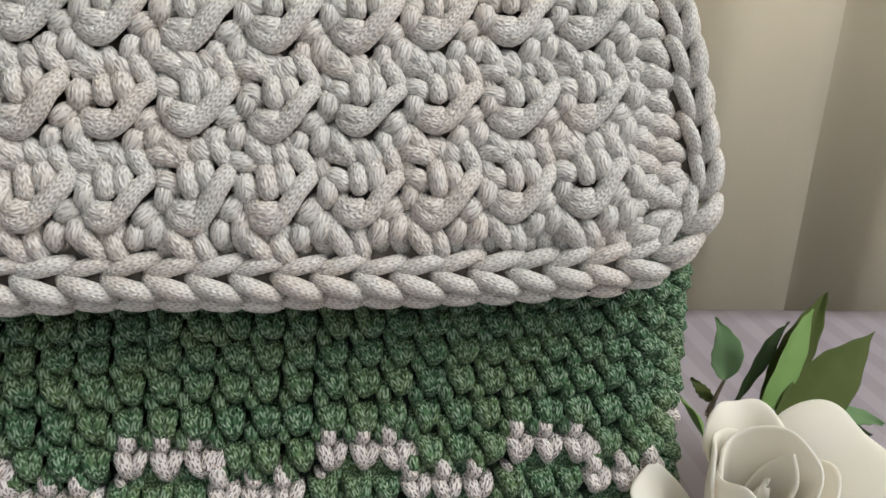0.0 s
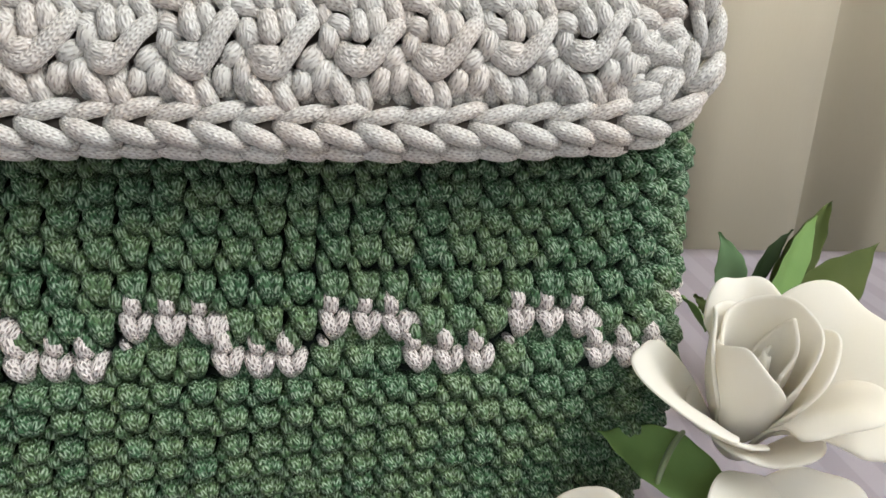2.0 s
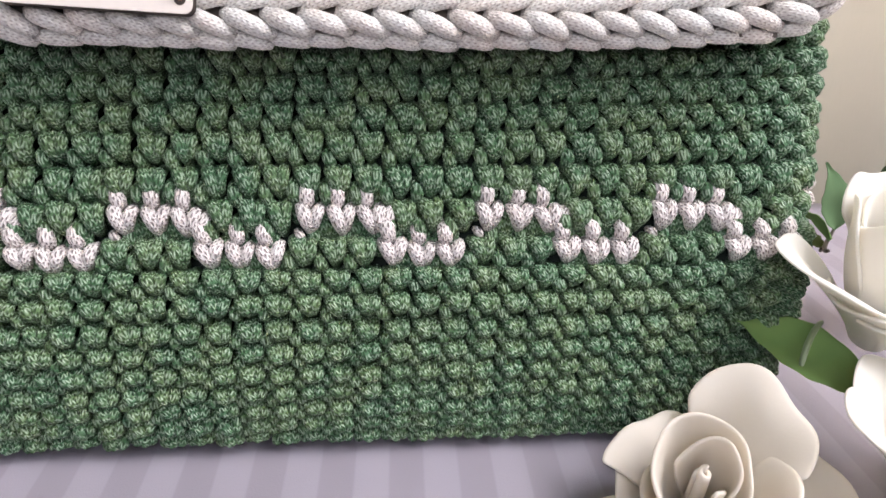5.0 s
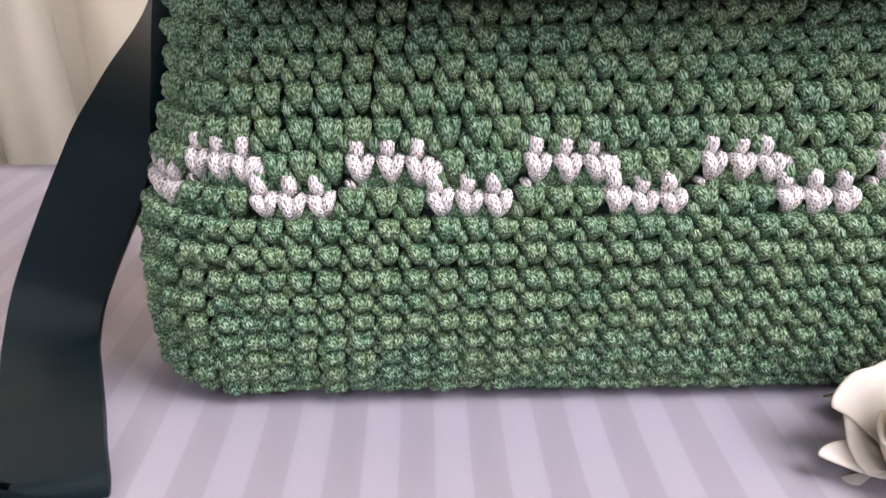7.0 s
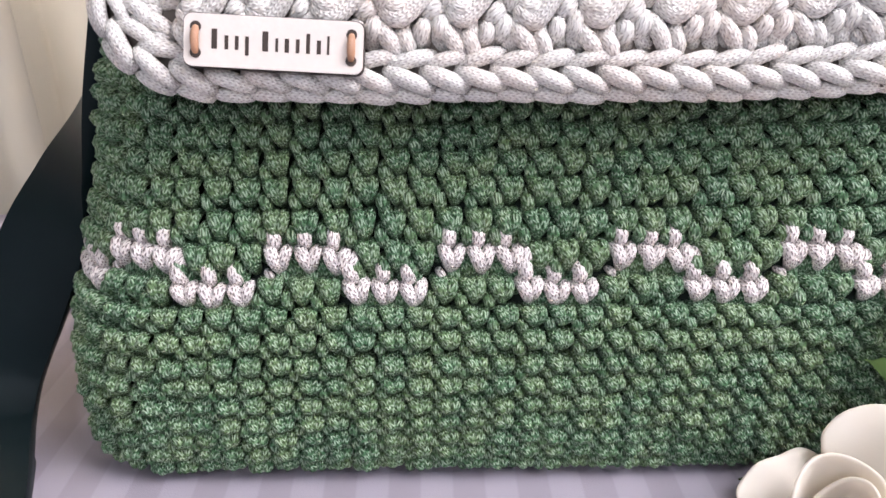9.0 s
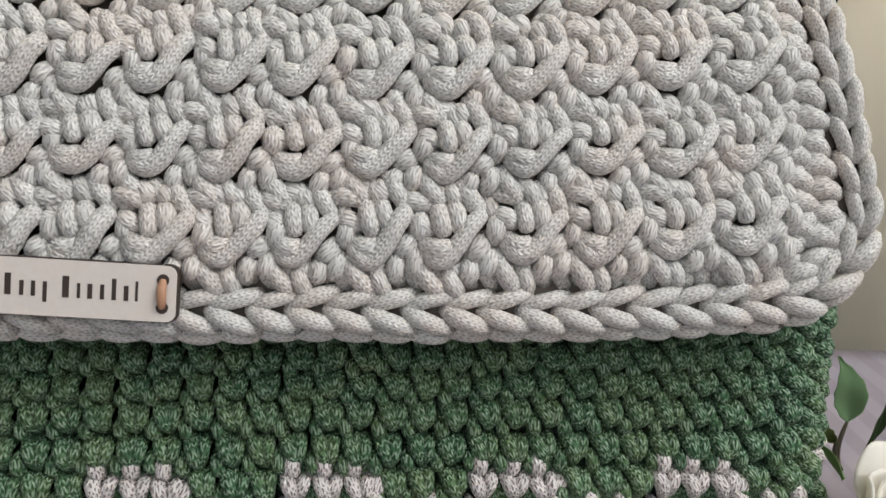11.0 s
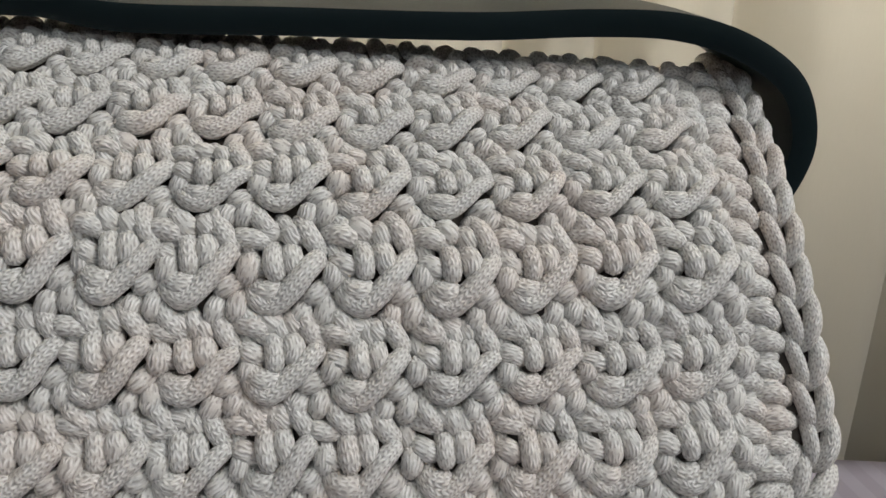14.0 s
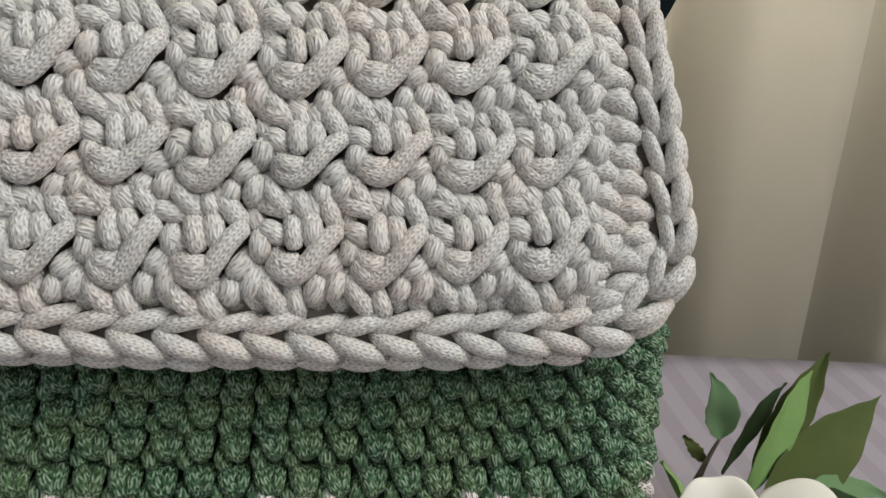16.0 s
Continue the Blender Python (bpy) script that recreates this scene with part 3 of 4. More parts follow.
# one motif of the flap, from the lowest point of its bold cord: a heel and an arm that leans up to the right, the leg that comes
# down to the arm's tip, the stub and the bead held between them, and the plain loops around
CROSS = [
    ([(-4.6, 6.4, 1.0), (-4.0, 4.0, 4.4), (-0.9, 2.4, 5.2), (2.6, 4.9, 5.6), (5.6, 8.2, 5.8), (8.5, 11.4, 4.4)], 2.25, {"rings": 18, "end": 0.8}),
    ([(-4.4, 6.2, 2.4), (-2.2, 4.6, 5.2), (0.8, 5.0, 4.8)], 2.4, {"end": 0.85}),
    ([(4.4, 18.0, 1.4), (6.0, 15.2, 4.0), (8.6, 11.6, 3.2)], 2.15, {"rings": 10, "end": 0.85}),
    ([(-1.0, 12.8, 2.2), (-0.5, 10.6, 5.3), (-0.2, 7.4, 4.9)], 2.05, {"end": 0.85}),
    ([(2.5, 12.8, 2.0), (3.1, 11.0, 5.0), (3.5, 8.8, 4.2)], 2.35, {"end": 0.9}),
    ([(-6.9, 10.4, 1.0), (-4.9, 9.8, 4.4), (-3.0, 8.8, 2.6)], 2.3, {"end": 0.9}),
    ([(-8.4, 14.9, 1.0), (-5.2, 14.7, 4.4), (-1.6, 13.8, 1.8)], 2.1, {"end": 0.9}),
    ([(-6.4, 2.4, 1.0), (-4.6, -1.2, 4.6), (-1.4, -4.8, 1.8)], 2.15, {"end": 0.9}),
    ([(-1.0, -0.4, 1.4), (0.5, -2.6, 3.8), (1.4, -4.6, 1.4)], 2.0, {"end": 0.9}),
    ([(9.4, 2.6, 1.0), (9.0, 0.9, 4.4), (8.2, -1.0, 1.4)], 2.4, {"end": 0.9}),
    ([(4.8, 1.4, 1.0), (4.6, 0.0, 4.2), (3.8, -2.0, 1.2)], 2.3, {"end": 0.9}),
    ([(11.0, 9.4, 0.8), (11.0, 7.6, 4.8), (10.2, 5.6, 1.2)], 2.3, {"end": 0.9}),
    ([(5.2, 3.4, 1.0), (7.2, 4.2, 4.2), (9.0, 5.6, 1.4)], 2.2, {"end": 0.9}),
    ([(-2.6, 16.6, 0.8), (-1.6, 16.0, 3.5), (-0.4, 15.4, 1.0)], 2.3, {"end": 0.9}),
    ([(2.0, 16.0, 0.8), (2.7, 15.2, 3.7), (3.3, 14.2, 1.0)], 2.2, {"end": 0.9}),
    ([(10.2, 13.6, 0.4), (11.0, 12.0, 3.0), (11.6, 10.4, 0.6)], 2.0, {"end": 0.9}),
]
BRAID = [
    ([(-1.4, 0.7, 1.2), (3.8, 2.8, 3.8), (9.8, 4.3, 1.4)], 2.1),
    ([(-1.4, 0.2, 1.2), (3.0, -2.2, 4.3), (9.2, -4.6, 1.6)], 2.42),
    ([(4.6, 0.0, -1.4), (7.0, -0.2, -0.6), (9.6, -0.4, -1.4)], 1.9),
    ([(-0.6, -5.0, -1.2), (3.6, -5.9, 0.6), (8.4, -6.3, -1.2)], 2.2),
]
NUB = [([(-3.6, 0.0, 0.8), (-0.4, 0.9, 3.2), (3.8, -0.6, 1.0)], 2.35, {"end": 0.9}), ([(-2.6, -3.4, 0.2), (0.2, -2.6, 2.2), (3.0, -3.2, 0.4)], 2.1, {"end": 0.9})]
UPRIGHT = [([(0.2, 4.2, 1.0), (-0.4, 0.4, 3.2), (0.5, -4.0, 0.8)], 2.3, {"end": 0.9}), ([(3.6, 3.4, 0.6), (3.9, 0.0, 2.6), (4.4, -4.0, 0.6)], 2.1, {"end": 0.9})]
COLUMNS = [0.0885, 0.0713, 0.0542, 0.0370, 0.0195, 0.0025, -0.0145, -0.0305, -0.0465, -0.0620, -0.0775]
CROSS_ROWS = [(0.0146, 1.000), (0.0341, 1.000), (0.0522, 0.985), (0.0710, 0.962), (0.0868, 0.932), (0.1015, 0.902), (0.1150, 0.890)]


def crochet_flap():
    rng = random.Random(5)
    crosses = shared_meshes("cross_stitch", [bundle(CROSS, 60 + k, 0.00035, 0.07) for k in range(6)], BEIGE)
    braids = shared_meshes("braid_stitch", [bundle(BRAID, 80 + k, 0.0003) for k in range(4)], BEIGE)
    nubs = shared_meshes("edge_stitch", [bundle(NUB, 90 + k, 0.0004) for k in range(4)], BEIGE)
    uprights = shared_meshes("upright_stitch", [bundle(UPRIGHT, 95 + k, 0.0004) for k in range(4)], BEIGE)
    for (v, gather), (above, _) in zip(CROSS_ROWS, CROSS_ROWS[1:]):
        tall = (above - v) / 0.0176
        for column in COLUMNS:
            x = 0.002 + (column - 0.002) * gather + rng.uniform(-0.0006, 0.0006)
            vv = v + 0.050 * max(x - 0.025, 0.0) + rng.uniform(-0.0005, 0.0005)
            lo, hi = inside_limits(vv + 0.004)
            if x - 0.006 < lo + 0.004 or x + 0.008 > hi - 0.002:
                continue
            p, n, up = flap_point(x, vv)
            m = frame_matrix(p, (1, 0, 0.04), up, n, gather * rng.uniform(0.96, 1.04), tall * rng.uniform(0.96, 1.04), rng.uniform(0.98, 1.16)) @ pose(0, 0, 0, 0, 0, rng.uniform(-4, 4))
            linked("cross_stitch", crosses[rng.randrange(6)], FLAP, m)
    # plain stitches beside the motifs and under the lowest row
    for side in (0, 1):
        for k in range(18):
            v = 0.022 + 0.0055 * k
            lo, hi = inside_limits(v)
            for step in range(2 if side else 3):
                x = (hi - 0.0085 - 0.0065 * step) if side else (lo + 0.0085 + 0.0065 * step)
                p, n, up = flap_point(x, v + 0.0025 * step)
                m = frame_matrix(p, (1, 0, 0), up, n, 0.95, 1.0, 1.0) @ pose(0, 0, 0, 0, 0, rng.uniform(-22, 12))
                linked("edge_stitch", nubs[rng.randrange(4)], FLAP, m)
    for x, v, turn in ((0.1060, 0.0180, 40), (0.1105, 0.0245, 60), (0.1030, 0.0140, 25), (0.0985, 0.0195, 20), (0.1030, 0.0260, 50), (-0.0950, 0.0190, -40), (-0.0900, 0.0160, -20)):
        p, n, up = flap_point(x, v)
        m = frame_matrix(p, (1, 0, 0), up, n, 0.95, 1.0, 1.0) @ pose(0, 0, 0, 0, 0, turn)
        linked("edge_stitch", nubs[rng.randrange(4)], FLAP, m)
    for k in range(21):
        x = -0.072 + 0.0084 * k
        p, n, up = flap_point(x, 0.0140)
        m = frame_matrix(p, (1, 0, 0), up, n, 1.0, 0.8, 0.8) @ pose(0, 0, 0, 0, 0, rng.uniform(0, 14))
        linked("upright_stitch", uprights[rng.randrange(4)], FLAP, m)
    # the plain rows over the top edge
    lo, hi = inside_limits(0.120)
    for k in range(25):
        x = lo + 0.006 + 0.0083 * k
        if x > hi - 0.004:
            continue
        p, n, up = flap_point(x, 0.1225 + rng.uniform(-0.0008, 0.0008))
        m = frame_matrix(p, (1, 0, 0), up, n, 1.0, 0.9, 0.8) @ pose(0, 0, 0, 0, 0, rng.uniform(-35, 25))
        linked("upright_stitch", uprights[rng.randrange(4)], FLAP, m)
    # the braided rim
    seg = np.linalg.norm(np.diff(RIM, axis=0), axis=1)
    arc = np.r_[0, np.cumsum(seg)]
    q = 0.004
    while q < arc[-1] - 0.004:
        x, v = np.interp(q, arc, RIM[:, 0]), np.interp(q, arc, RIM[:, 1])
        x2, v2 = np.interp(q + 0.005, arc, RIM[:, 0]), np.interp(q + 0.005, arc, RIM[:, 1])
        p, n, up = flap_point(x, v)
        p2 = flap_point(x2, v2)[0]
        m = frame_matrix(p, p2 - p, up, n, 1.02, 0.94 if v < 0.022 else 0.76, 1.0) @ pose(0, 0, 0, 0, 0, rng.uniform(-3, 3))
        linked("braid_stitch", braids[rng.randrange(4)], FLAP, m)
        q += 0.0088


# ---- strap ----
def ribbon(name, centre, across, width, thick, mat, parent, label=""):
    """A flat strap along a smooth line; across gives its width's direction at each control point."""
    c, a = np.array(centre, float), np.array(across, float)
    n = len(c)
    t = np.linspace(0, n - 1, 14 * (n - 1) + 1)

    def catmull(p):
        out = []
        for q in t:
            i = min(int(q), n - 2)
            f = q - i
            p0, p1, p2, p3 = p[max(i - 1, 0)], p[i], p[i + 1], p[min(i + 2, n - 1)]
            out.append(0.5 * (2 * p1 + (p2 - p0) * f + (2 * p0 - 5 * p1 + 4 * p2 - p3) * f**2 + (3 * p1 - p0 - 3 * p2 + p3) * f**3))
        return np.array(out)

    line, wide = catmull(c), catmull(a)
    tang = np.gradient(line, axis=0)
    tang /= np.linalg.norm(tang, axis=1)[:, None]
    wide -= (wide * tang).sum(1)[:, None] * tang
    wide /= np.linalg.norm(wide, axis=1)[:, None]
    nor = np.cross(tang, wide)
    verts, faces = [], []
    prof = [(-1, -0.6), (-0.97, -1), (0.97, -1), (1, -0.6), (1, 0.6), (0.97, 1), (-0.97, 1), (-1, 0.6)]
    for k in range(len(line)):
        for px, pz in prof:
            verts.append(line[k] + wide[k] * px * width / 2 + nor[k] * pz * thick / 2)
    for k in range(len(line) - 1):
        for j in range(8):
            b = k * 8
            faces.append((b + j, b + (j + 1) % 8, b + 8 + (j + 1) % 8, b + 8 + j))
    faces += [tuple(range(8)), tuple(range(len(verts) - 8, len(verts)))[::-1]]
    ob = mesh_object(name, verts, faces, mat, parent)
    ob.data.set_sharp_from_angle(angle=radians(35))
    return tagged(ob, label)


ribbon("shoulder_strap",
       [(0.106, 0.058, 0.176), (0.117, 0.057, 0.188), (0.1222, 0.056, 0.199), (0.1228, 0.055, 0.2100), (0.1172, 0.055, 0.2215), (0.104, 0.055, 0.2300), (0.088, 0.056, 0.2335),
        (0.068, 0.056, 0.2335), (0.040, 0.056, 0.2308), (0.0, 0.056, 0.2292), (-0.036, 0.056, 0.2280), (-0.054, 0.056, 0.2302), (-0.070, 0.056, 0.2290),
        (-0.095, 0.056, 0.2260), (-0.109, 0.054, 0.205), (-0.1150, 0.049, 0.160), (-0.1275, 0.046, 0.114), (-0.1390, 0.0405, 0.0860),
        (-0.1476, 0.036, 0.0660), (-0.1580, 0.0335, 0.0458), (-0.1682, 0.0290, 0.0235), (-0.1687, 0.0185, 0.0115), (-0.1628, 0.0030, 0.0078),
        (-0.1550, -0.0150, 0.0070), (-0.1483, -0.0315, 0.0064), (-0.1444, -0.0405, 0.0052), (-0.1436, -0.0430, 0.0036), (-0.1458, -0.0400, 0.0022), (-0.1568, -0.0140, 0.0020), (-0.1612, -0.0030, 0.0020), (-0.1640, 0.0040, 0.0022)],
       [(0, -1, 0.0)] * 3 + [(0, -1, -0.05)] * 2 + [(0, -1, -0.12)] * 2 + [(0, -1, -0.16)] * 2 + [(0, -1, -0.18), (0, -1, -0.22), (0, -1, -0.25), (0, -1, -0.25), (0, -1, -0.22), (0.1, -1, -0.1), (0.15, -1, 0), (0.3, -1, -0.1), (0.62, -0.65, -0.40),
        (0.82, -0.15, -0.50), (0.86, 0.05, -0.46), (0.90, 0.15, -0.30), (0.92, 0.25, -0.12), (0.92, 0.36, 0)] + [(0.92, 0.39, 0)] * 8,
       0.0278, 0.0062, LEATHER, BAG, "dark glossy leather shoulder strap")


# ---- name tag ----
def tag_board(w, h, lo, hi):
    bm = bmesh.new()
    box(bm, (-w / 2, -h / 2, lo), (w / 2, h / 2, hi))
    ed = [e for e in bm.edges if abs(e.verts[0].co.z - e.verts[1].co.z) > 1e-5]
    bmesh.ops.bevel(bm, geom=ed, offset=0.0020, segments=5, affect="EDGES", profile=0.5)
    return bm


def name_tag():
    root = part("name_tag", tag_board(0.0426, 0.0126, 0.0, 0.0022), BURNT, BAG, "pale wooden name tag sewn on with copper thread")
    p, n, up = flap_point(-0.0610, 0.0107, 0.0070)
    root.matrix_basis = frame_matrix(p, (1, 0, -0.058), up, n)
    part("face", tag_board(0.0422, 0.0122, 0.0022, 0.0026), TAGWOOD, root)
    for side in (-1, 1):
        for y in (-0.0030, 0.0030):
            bm = bmesh.new()
            bmesh.ops.create_cone(bm, cap_ends=True, segments=14, radius1=0.0013, radius2=0.0013, depth=0.0002)
            bmesh.ops.translate(bm, vec=(side * 0.0183, y, 0.0027), verts=bm.verts)
            part("hole", bm, BURNT, root)
        v, f, u = strand([(side * 0.0183, -0.0030, 0.0026), (side * 0.0183, 0, 0.0036), (side * 0.0183, 0.0030, 0.0026)], 0.0010)
        mesh_object("thread", v, f, COPPER, root, u)
    # unlettered bars in place of the name: tall and low strokes
    x = -0.0152
    for w, y0, y1 in ((2.6, -1.9, 2.7), (1.7, -1.9, 1.3), (1.7, -1.9, 1.3), (1.7, -3.1, 1.3), (0.0, 0, 0), (2.7, -1.9, 2.7), (1.3, -1.9, 1.3),
                      (2.0, -1.9, 1.3), (1.7, -1.9, 1.3), (1.8, -1.9, 2.7), (1.9, -1.9, 1.3), (1.1, -1.9, 2.4)):
        if w:
            bm = bmesh.new()
            box(bm, (x + 0.25 * w / 1000, y0 / 1000, 0.0026), (x + 0.75 * w / 1000, y1 / 1000, 0.0027))
            part("letter_bar", bm, BURNT, root)
        x += w / 1000 + (0.0007 if w else 0.0014)
    return root


name_tag()


# ---- roses ----
def petal(parent, mat, seed, phi, half, radii, rise, short=0.25, curve=2.4, lean=0.0, lip=2.0, arch=0.3):
    """A foam petal round the rose's axis, in millimetres: it opens over the given radii from heights rise[0] to rise[1] and spans half degrees
    to each side of phi; short, curve and lean shape its outline, lip rolls its rim back, arch makes it rise before it opens."""
    rng = random.Random(seed)
    nu, nv = 28, 14
    r0, rm, r1 = radii
    ph = rng.uniform(0, 6.28)
    big = min(r1 / 22, 1.0)
    verts, faces = [], []
    for j in range(nv + 1):
        for i in range(nu + 1):
            u = -1 + 2 * i / nu
            v = j / nv * (1 - short * abs(u) ** curve * (1 + lean * u)) * (1 + (0.025 + 0.02 * big) * math.sin(3.7 * u + ph) + 0.02 * big * math.sin(8.3 * u + 2 * ph))
            th = radians(phi + u * half * (0.62 + 0.38 * math.sin(min(v / 0.55, 1.0) * math.pi / 2)))
            r = r0 * (1 - v) * (0.55 - v) / 0.55 + rm * v * (1 - v) / (0.55 * 0.45) + r1 * v * (v - 0.55) / 0.45
            r *= 1 + 0.07 * math.sin(2 * th + ph) + 0.03 * math.sin(5 * th + 2 * ph + 3 * v)
            roll = max(j / nv - 0.74, 0.0) / 0.26
            turn = lip * roll**2 * (1 + 0.35 * math.cos(2.3 * u + ph))
            z = rise[0] + (rise[1] - rise[0]) * (v + arch * v * (1 - v)) - 0.55 * turn
            r += turn * 0.9 + big * v * (0.9 * math.sin(2.6 * u + 3 * v + ph) + 0.4 * math.sin(6.1 * u - 2 * v + 2 * ph))
            verts.append((r * math.cos(th) / 1000, r * math.sin(th) / 1000, z / 1000))
    for j in range(nv):
        for i in range(nu):
            a = j * (nu + 1) + i
            faces.append((a, a + 1, a + nu + 2, a + nu + 1))
    ob = mesh_object("petal", verts, faces, mat, parent)
    mod = ob.modifiers.new("foam", "SOLIDIFY")
    mod.thickness, mod.offset = 0.0011, 0.0
    sub = ob.modifiers.new("soft", "SUBSURF")
    sub.levels = sub.render_levels = 1
    return ob


def rose_bud(parent, mat, r, z0, z1, turns, taper):
    """The rolled heart: a spiral sheet of foam, in millimetres."""
    verts, faces, n, nv = [], [], 72, 10
    for j in range(nv + 1):
        v = j / nv
        for i in range(n + 1):
            q = i / n
            a = 2 * math.pi * turns * q + 0.4
            rad = r * (0.25 + 0.75 * q) * (1 - taper * v**1.5)
            z = z0 + (z1 - z0) * v * (1.0 - 0.22 * q)
            verts.append((rad * math.cos(a) / 1000, rad * math.sin(a) / 1000, z / 1000))
    for j in range(nv):
        for i in range(n):
            a = j * (n + 1) + i
            faces.append((a, a + 1, a + n + 2, a + n + 1))
    ob = mesh_object("bud", verts, faces, mat, parent)
    mod = ob.modifiers.new("foam", "SOLIDIFY")
    mod.thickness, mod.offset = 0.0010, 0.0
    return ob


def rose(at, aim, label, seed, mat, bud, petals):
    """A foam rose: a rolled heart, and petals that each give their angle (0 right, 90 back) and the rest of petal()'s numbers."""
    root = tagged(new("rose"), label, "rose", group="artificial roses")
    z = Vector(aim).normalized()
    x = Vector((0, 1, 0)).cross(z).normalized()
    y = z.cross(x)
    m = Matrix((x, y, z)).transposed().to_4x4()
    m.translation = Vector(at)
    root.matrix_basis = m
    rose_bud(root, mat, *bud)
    for k, numbers in enumerate(petals):
        petal(root, mat, seed + k, *numbers)
    return root


def blade(name, parent, pts, width, roll, mat, fold=0.25, seed=1, label=""):
    """A leaf along a curved line, folded along its midrib."""
    rng = random.Random(seed)
    line = bezier(pts, 15)
    tang = np.gradient(line, axis=0)
    tang /= np.linalg.norm(tang, axis=1)[:, None]
    side = np.cross(tang, np.array(roll, float))
    side /= np.linalg.norm(side, axis=1)[:, None]
    up = np.cross(side, tang)
    verts, faces, nu = [], [], 6
    ph = rng.uniform(0, 6)
    for k in range(15):
        s = k / 14
        w = width / 2 * (math.sin(math.pi * s ** 0.80) ** (0.8 if s < 0.42 else 1.15) if 0 < s < 1 else 0.02)
        for i in range(nu + 1):
            u = -1 + 2 * i / nu
            edge = 0.0006 * math.sin(30 * s + ph) * (abs(u) > 0.9)
            verts.append(line[k] + side[k] * (u * w + edge * u) + up[k] * (fold * w * abs(u) ** 1.3 + 0.0008 * math.sin(7 * s + 2 * u + ph)))
    for k in range(14):
        for i in range(nu):
            a = k * (nu + 1) + i
            faces.append((a, a + 1, a + nu + 2, a + nu + 1))
    ob = mesh_object(name, verts, faces, mat, parent)
    mod = ob.modifiers.new("fabric", "SOLIDIFY")
    mod.thickness = 0.0004
    sub = ob.modifiers.new("soft", "SUBSURF")
    sub.levels = sub.render_levels = 1
    return tagged(ob, label)


rose((0.1420, -0.007, 0.046), (-0.10, -0.28, 0.95), "large cream foam rose leaning on the bag", 100, PETAL, (4.0, 4, 30, 1.4, 0.7), [
    (7, 90, (3, 6.4, 4.6), (2, 38), 0.45, 1.2, 0.2, 0.2, 0.1),
    (47, 132, (4, 9.8, 9.8), (-2, 40), 0.40, 2.2, 0.0, 0.8, 0.1),
    (207, 92, (3, 10.9, 10.4), (-6, 35), 0.36, 1.5, 0.45, 0.5, 0.1),
    (137, 66, (5, 13.0, 14.0), (-6, 37), 0.40, 2.2, 0.3, 1.4, 0.1),
    (335, 66, (5, 12.6, 15.0), (-6, 35), 0.45, 2.0, -0.2, 1.4, 0.1),
    (85, 42, (5, 14, 20), (-6, 35), 0.24, 2.6, 0.0, 2.0, 0.2),
    (9, 46, (5, 18, 38), (-6, 30), 0.20, 2.6, 0.2, 1.8, 0.3),
    (305, 38, (5, 15, 27), (-6, 29), 0.22, 3.0, 0.0, 2.6, 0.3),
    (335, 40, (5, 20, 46), (-7, 24), 0.22, 2.4, 0.0, 2.2, 0.4),
    (188, 46, (5, 17, 31), (-8, 26), 0.20, 2.8, 0.1, 0.8, 0.15),
    (208, 50, (5, 12.5, 19), (-10, 15), 0.14, 2.6, -0.4, 1.2, 0.15),
    (266, 52, (5, 13, 20), (-10, 13), 0.20, 2.4, 0.0, 1.8, 0.2)])
rose((0.0810, -0.0355, 0.001), (-0.14, -0.42, 0.90), "large cream foam rose lying on the tablecloth, shade in its colour", 200, PETAL_SHADED, (2.2, 4, 29, 1.4, 0.15), [
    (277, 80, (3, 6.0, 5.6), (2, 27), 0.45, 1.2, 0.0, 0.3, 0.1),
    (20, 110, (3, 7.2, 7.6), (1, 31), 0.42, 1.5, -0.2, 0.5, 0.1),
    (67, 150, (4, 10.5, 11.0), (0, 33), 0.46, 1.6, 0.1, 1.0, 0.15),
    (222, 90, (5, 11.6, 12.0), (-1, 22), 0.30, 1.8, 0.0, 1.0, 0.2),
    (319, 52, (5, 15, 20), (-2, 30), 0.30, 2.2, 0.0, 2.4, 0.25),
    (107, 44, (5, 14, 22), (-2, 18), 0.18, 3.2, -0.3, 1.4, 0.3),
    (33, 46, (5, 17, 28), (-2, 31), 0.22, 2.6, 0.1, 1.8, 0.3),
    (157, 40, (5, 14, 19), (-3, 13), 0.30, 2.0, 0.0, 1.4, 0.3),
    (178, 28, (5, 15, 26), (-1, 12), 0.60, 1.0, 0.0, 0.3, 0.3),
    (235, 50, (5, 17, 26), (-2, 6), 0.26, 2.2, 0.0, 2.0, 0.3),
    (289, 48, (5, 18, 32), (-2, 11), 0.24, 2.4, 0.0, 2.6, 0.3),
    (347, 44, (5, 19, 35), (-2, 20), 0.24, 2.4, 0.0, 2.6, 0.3)])
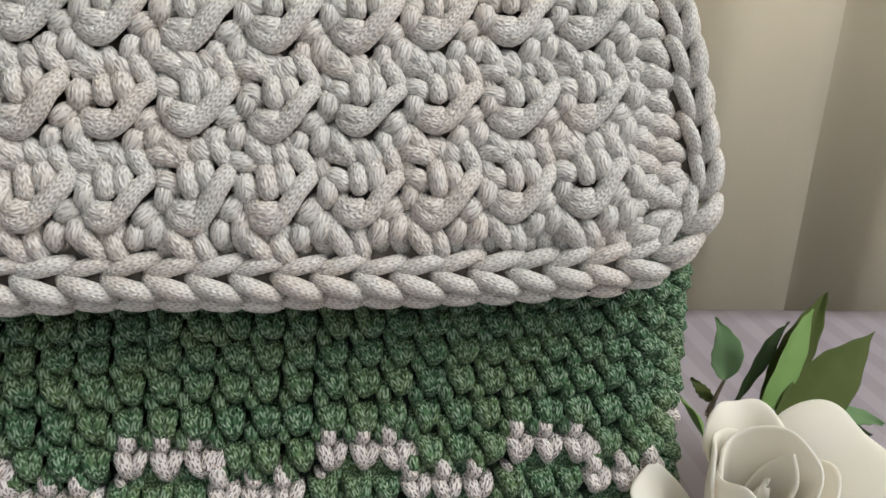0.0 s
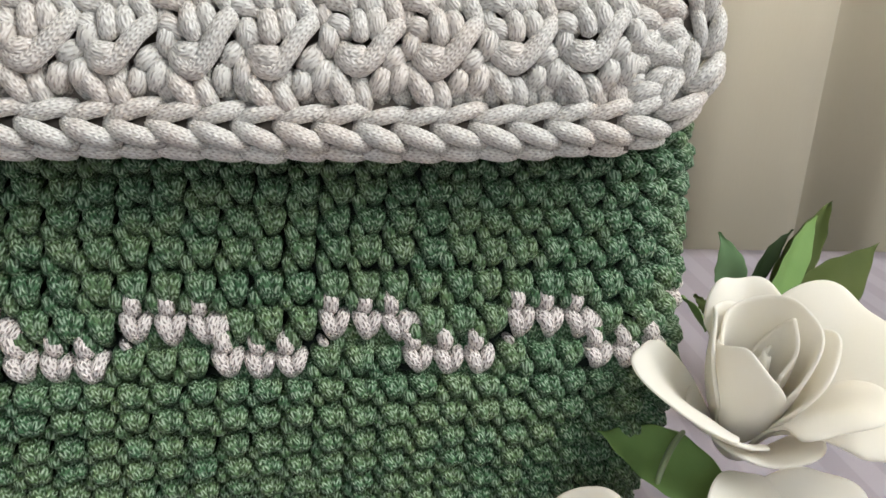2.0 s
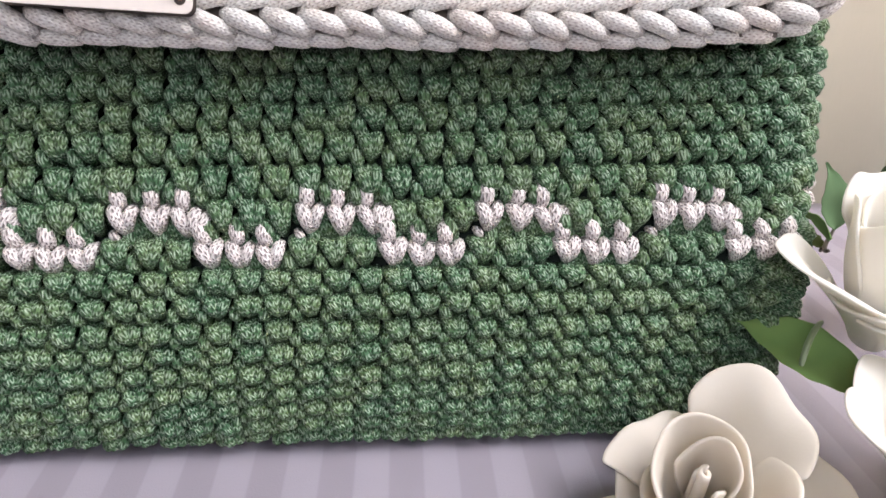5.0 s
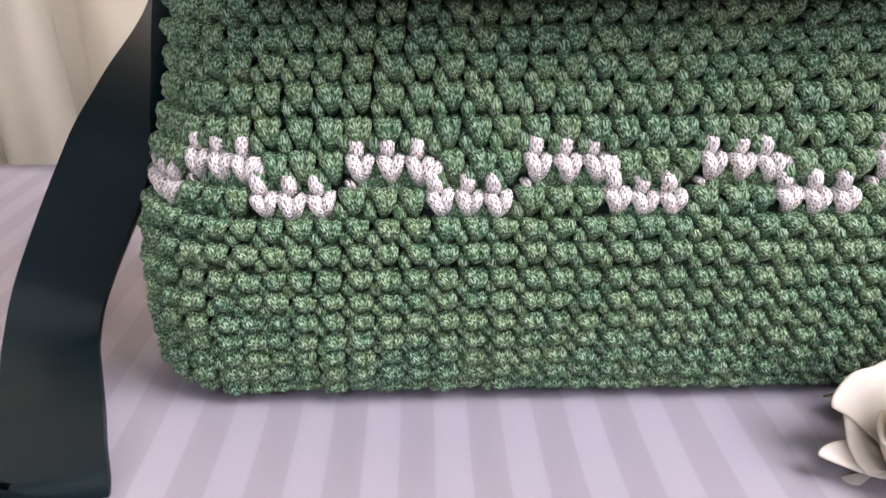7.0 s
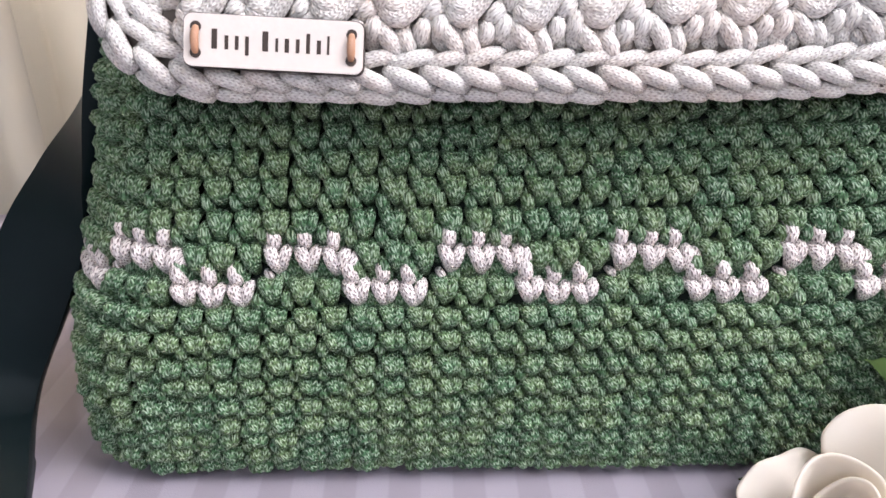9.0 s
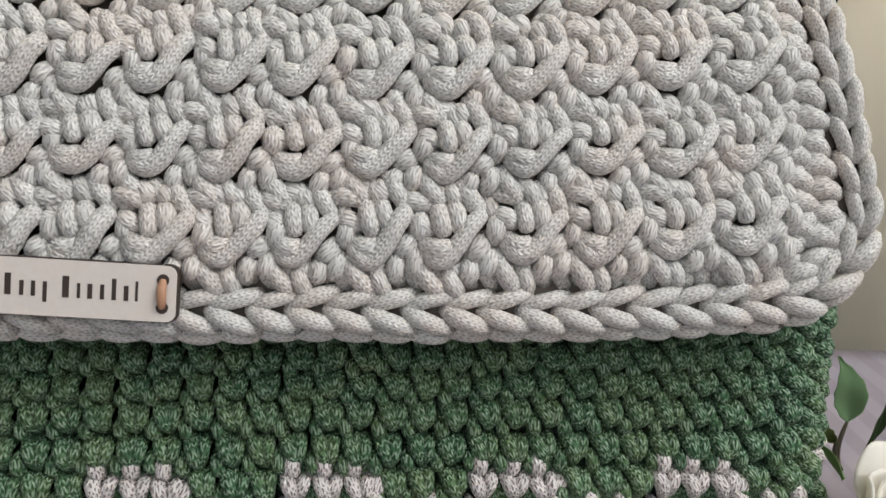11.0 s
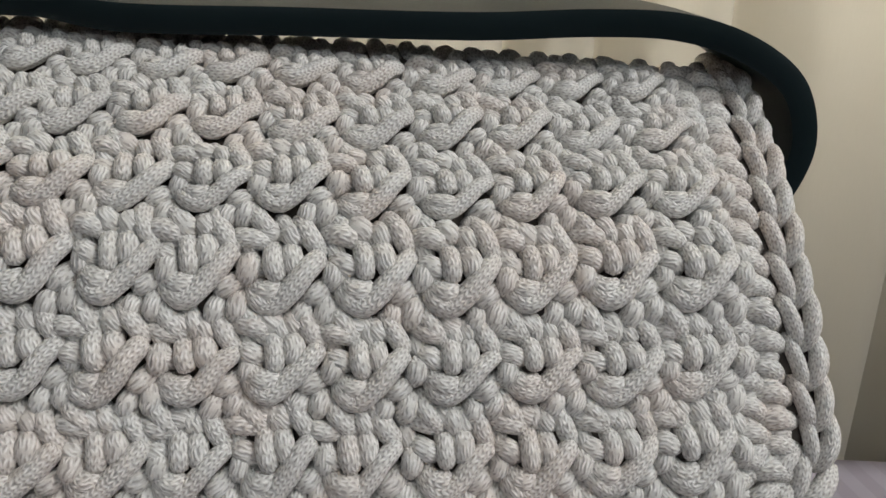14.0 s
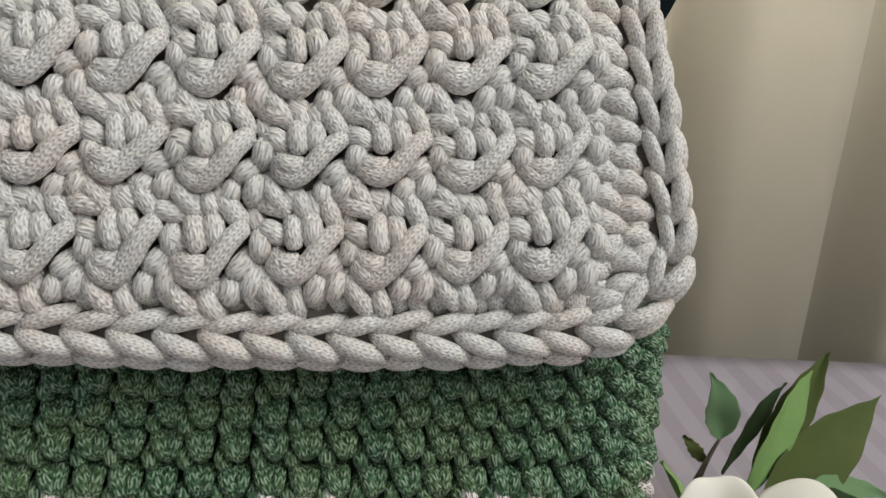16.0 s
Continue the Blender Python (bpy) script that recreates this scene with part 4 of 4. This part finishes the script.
rose((0.1440, -0.0385, 0.002), (0.05, -0.22, 0.97), "large cream foam rose on the tablecloth below the leaning rose", 300, PETAL, (2.6, 4, 33, 1.4, 0.2), [
    (250, 85, (3, 6.2, 6.0), (2, 32), 0.45, 1.2, 0.0, 0.3, 0.1),
    (15, 115, (3, 7.4, 8.0), (1, 35), 0.42, 1.5, -0.2, 0.5, 0.1),
    (120, 130, (4, 10.6, 11.2), (0, 37), 0.44, 1.6, 0.1, 1.0, 0.15),
    (300, 70, (5, 13, 17), (-2, 34), 0.30, 2.2, 0.0, 1.8, 0.2),
    (192, 50, (5, 18, 31), (-2, 38), 0.22, 2.6, 0.1, 2.2, 0.3),
    (128, 48, (5, 17, 29), (-2, 34), 0.22, 2.6, 0.0, 2.0, 0.3),
    (62, 46, (5, 17, 30), (-2, 33), 0.22, 2.6, 0.0, 2.0, 0.3),
    (248, 48, (5, 18, 32), (-2, 22), 0.24, 2.4, 0.0, 2.4, 0.3),
    (308, 48, (5, 18, 33), (-2, 16), 0.24, 2.4, 0.0, 2.4, 0.3),
    (2, 46, (5, 18, 34), (-2, 20), 0.24, 2.4, 0.0, 2.4, 0.3)])

SPRAY = tagged(new("leaf_spray"), "spray of green fabric leaves behind the roses", "leaves")
for seed, (pts, wide, roll, mat) in enumerate((
        ([(0.1785, 0.048, 0.0460), (0.1930, 0.060, 0.0640), (0.2074, 0.0725, 0.0785)], 0.0150, (0.2, -1, 0.1), LEAF),
        ([(0.1860, 0.058, 0.0440), (0.2035, 0.070, 0.0650), (0.2180, 0.0805, 0.0817)], 0.0130, (-0.5, -1, 0.3), LEAF_DARK),
        ([(0.1725, 0.055, 0.0480), (0.1860, 0.065, 0.0625), (0.2010, 0.0750, 0.0720)], 0.0070, (0.3, -1, 0.3), LEAF_DEEP),
        ([(0.1800, 0.042, 0.0430), (0.2120, 0.062, 0.0520), (0.2428, 0.0800, 0.0646)], 0.0215, (-0.35, -1, 0.5), LEAF_DARK),
        ([(0.1965, 0.100, 0.0310), (0.1935, 0.101, 0.0460), (0.1863, 0.1000, 0.0613)], 0.0150, (0.1, -1, 0.2), LEAF_OVAL),
        ([(0.1865, 0.091, 0.0270), (0.1835, 0.096, 0.0300), (0.1803, 0.1000, 0.0332)], 0.0055, (0.1, -1, 0.2), LEAF_DARK),
        ([(0.1480, 0.030, 0.0540), (0.1482, 0.040, 0.0565), (0.1478, 0.0500, 0.0570)], 0.0090, (0.8, -0.3, 0.6), LEAF),
        ([(0.1380, -0.020, 0.0280), (0.1190, -0.010, 0.0360), (0.1010, -0.0060, 0.0440)], 0.0195, (0, -0.6, 1), LEAF),
        # olive leaf added to darken the shaded nook behind the lying rose
        ([(0.0980, -0.024, 0.0120), (0.0830, -0.0165, 0.0095), (0.0680, -0.0105, 0.0060)], 0.0180, (0, -0.3, 1), LEAF_DARK),
        ([(0.1950, 0.045, 0.0440), (0.2150, 0.052, 0.0450), (0.2405, 0.0600, 0.0345)], 0.0100, (0, -0.6, 1), LEAF_OVAL),
        # low leaf in shadow, the shade put into its deep colour
        ([(0.1850, 0.034, 0.0420), (0.2030, 0.040, 0.0460), (0.2230, 0.0460, 0.0400)], 0.0140, (0, -0.8, 0.8), LEAF_DEEP))):
    blade("leaf", SPRAY, pts, wide, roll, mat, seed=seed + 1)
for pts, r, mat in (([(0.1250, -0.008, 0.044), (0.1180, -0.015, 0.043), (0.113, -0.021, 0.038)], 0.0009, STEM),
                    ([(0.165, 0.055, 0.0400), (0.180, 0.080, 0.0315), (0.1958, 0.100, 0.0312)], 0.0009, TWIG),
                    ([(0.172, 0.070, 0.0350), (0.180, 0.082, 0.0290), (0.1865, 0.091, 0.0270)], 0.0007, TWIG)):
    v, f, u = strand(pts, r, 14, 8)
    mesh_object("stem", v, f, mat, SPRAY, u)

crochet_flap()
crochet_body()
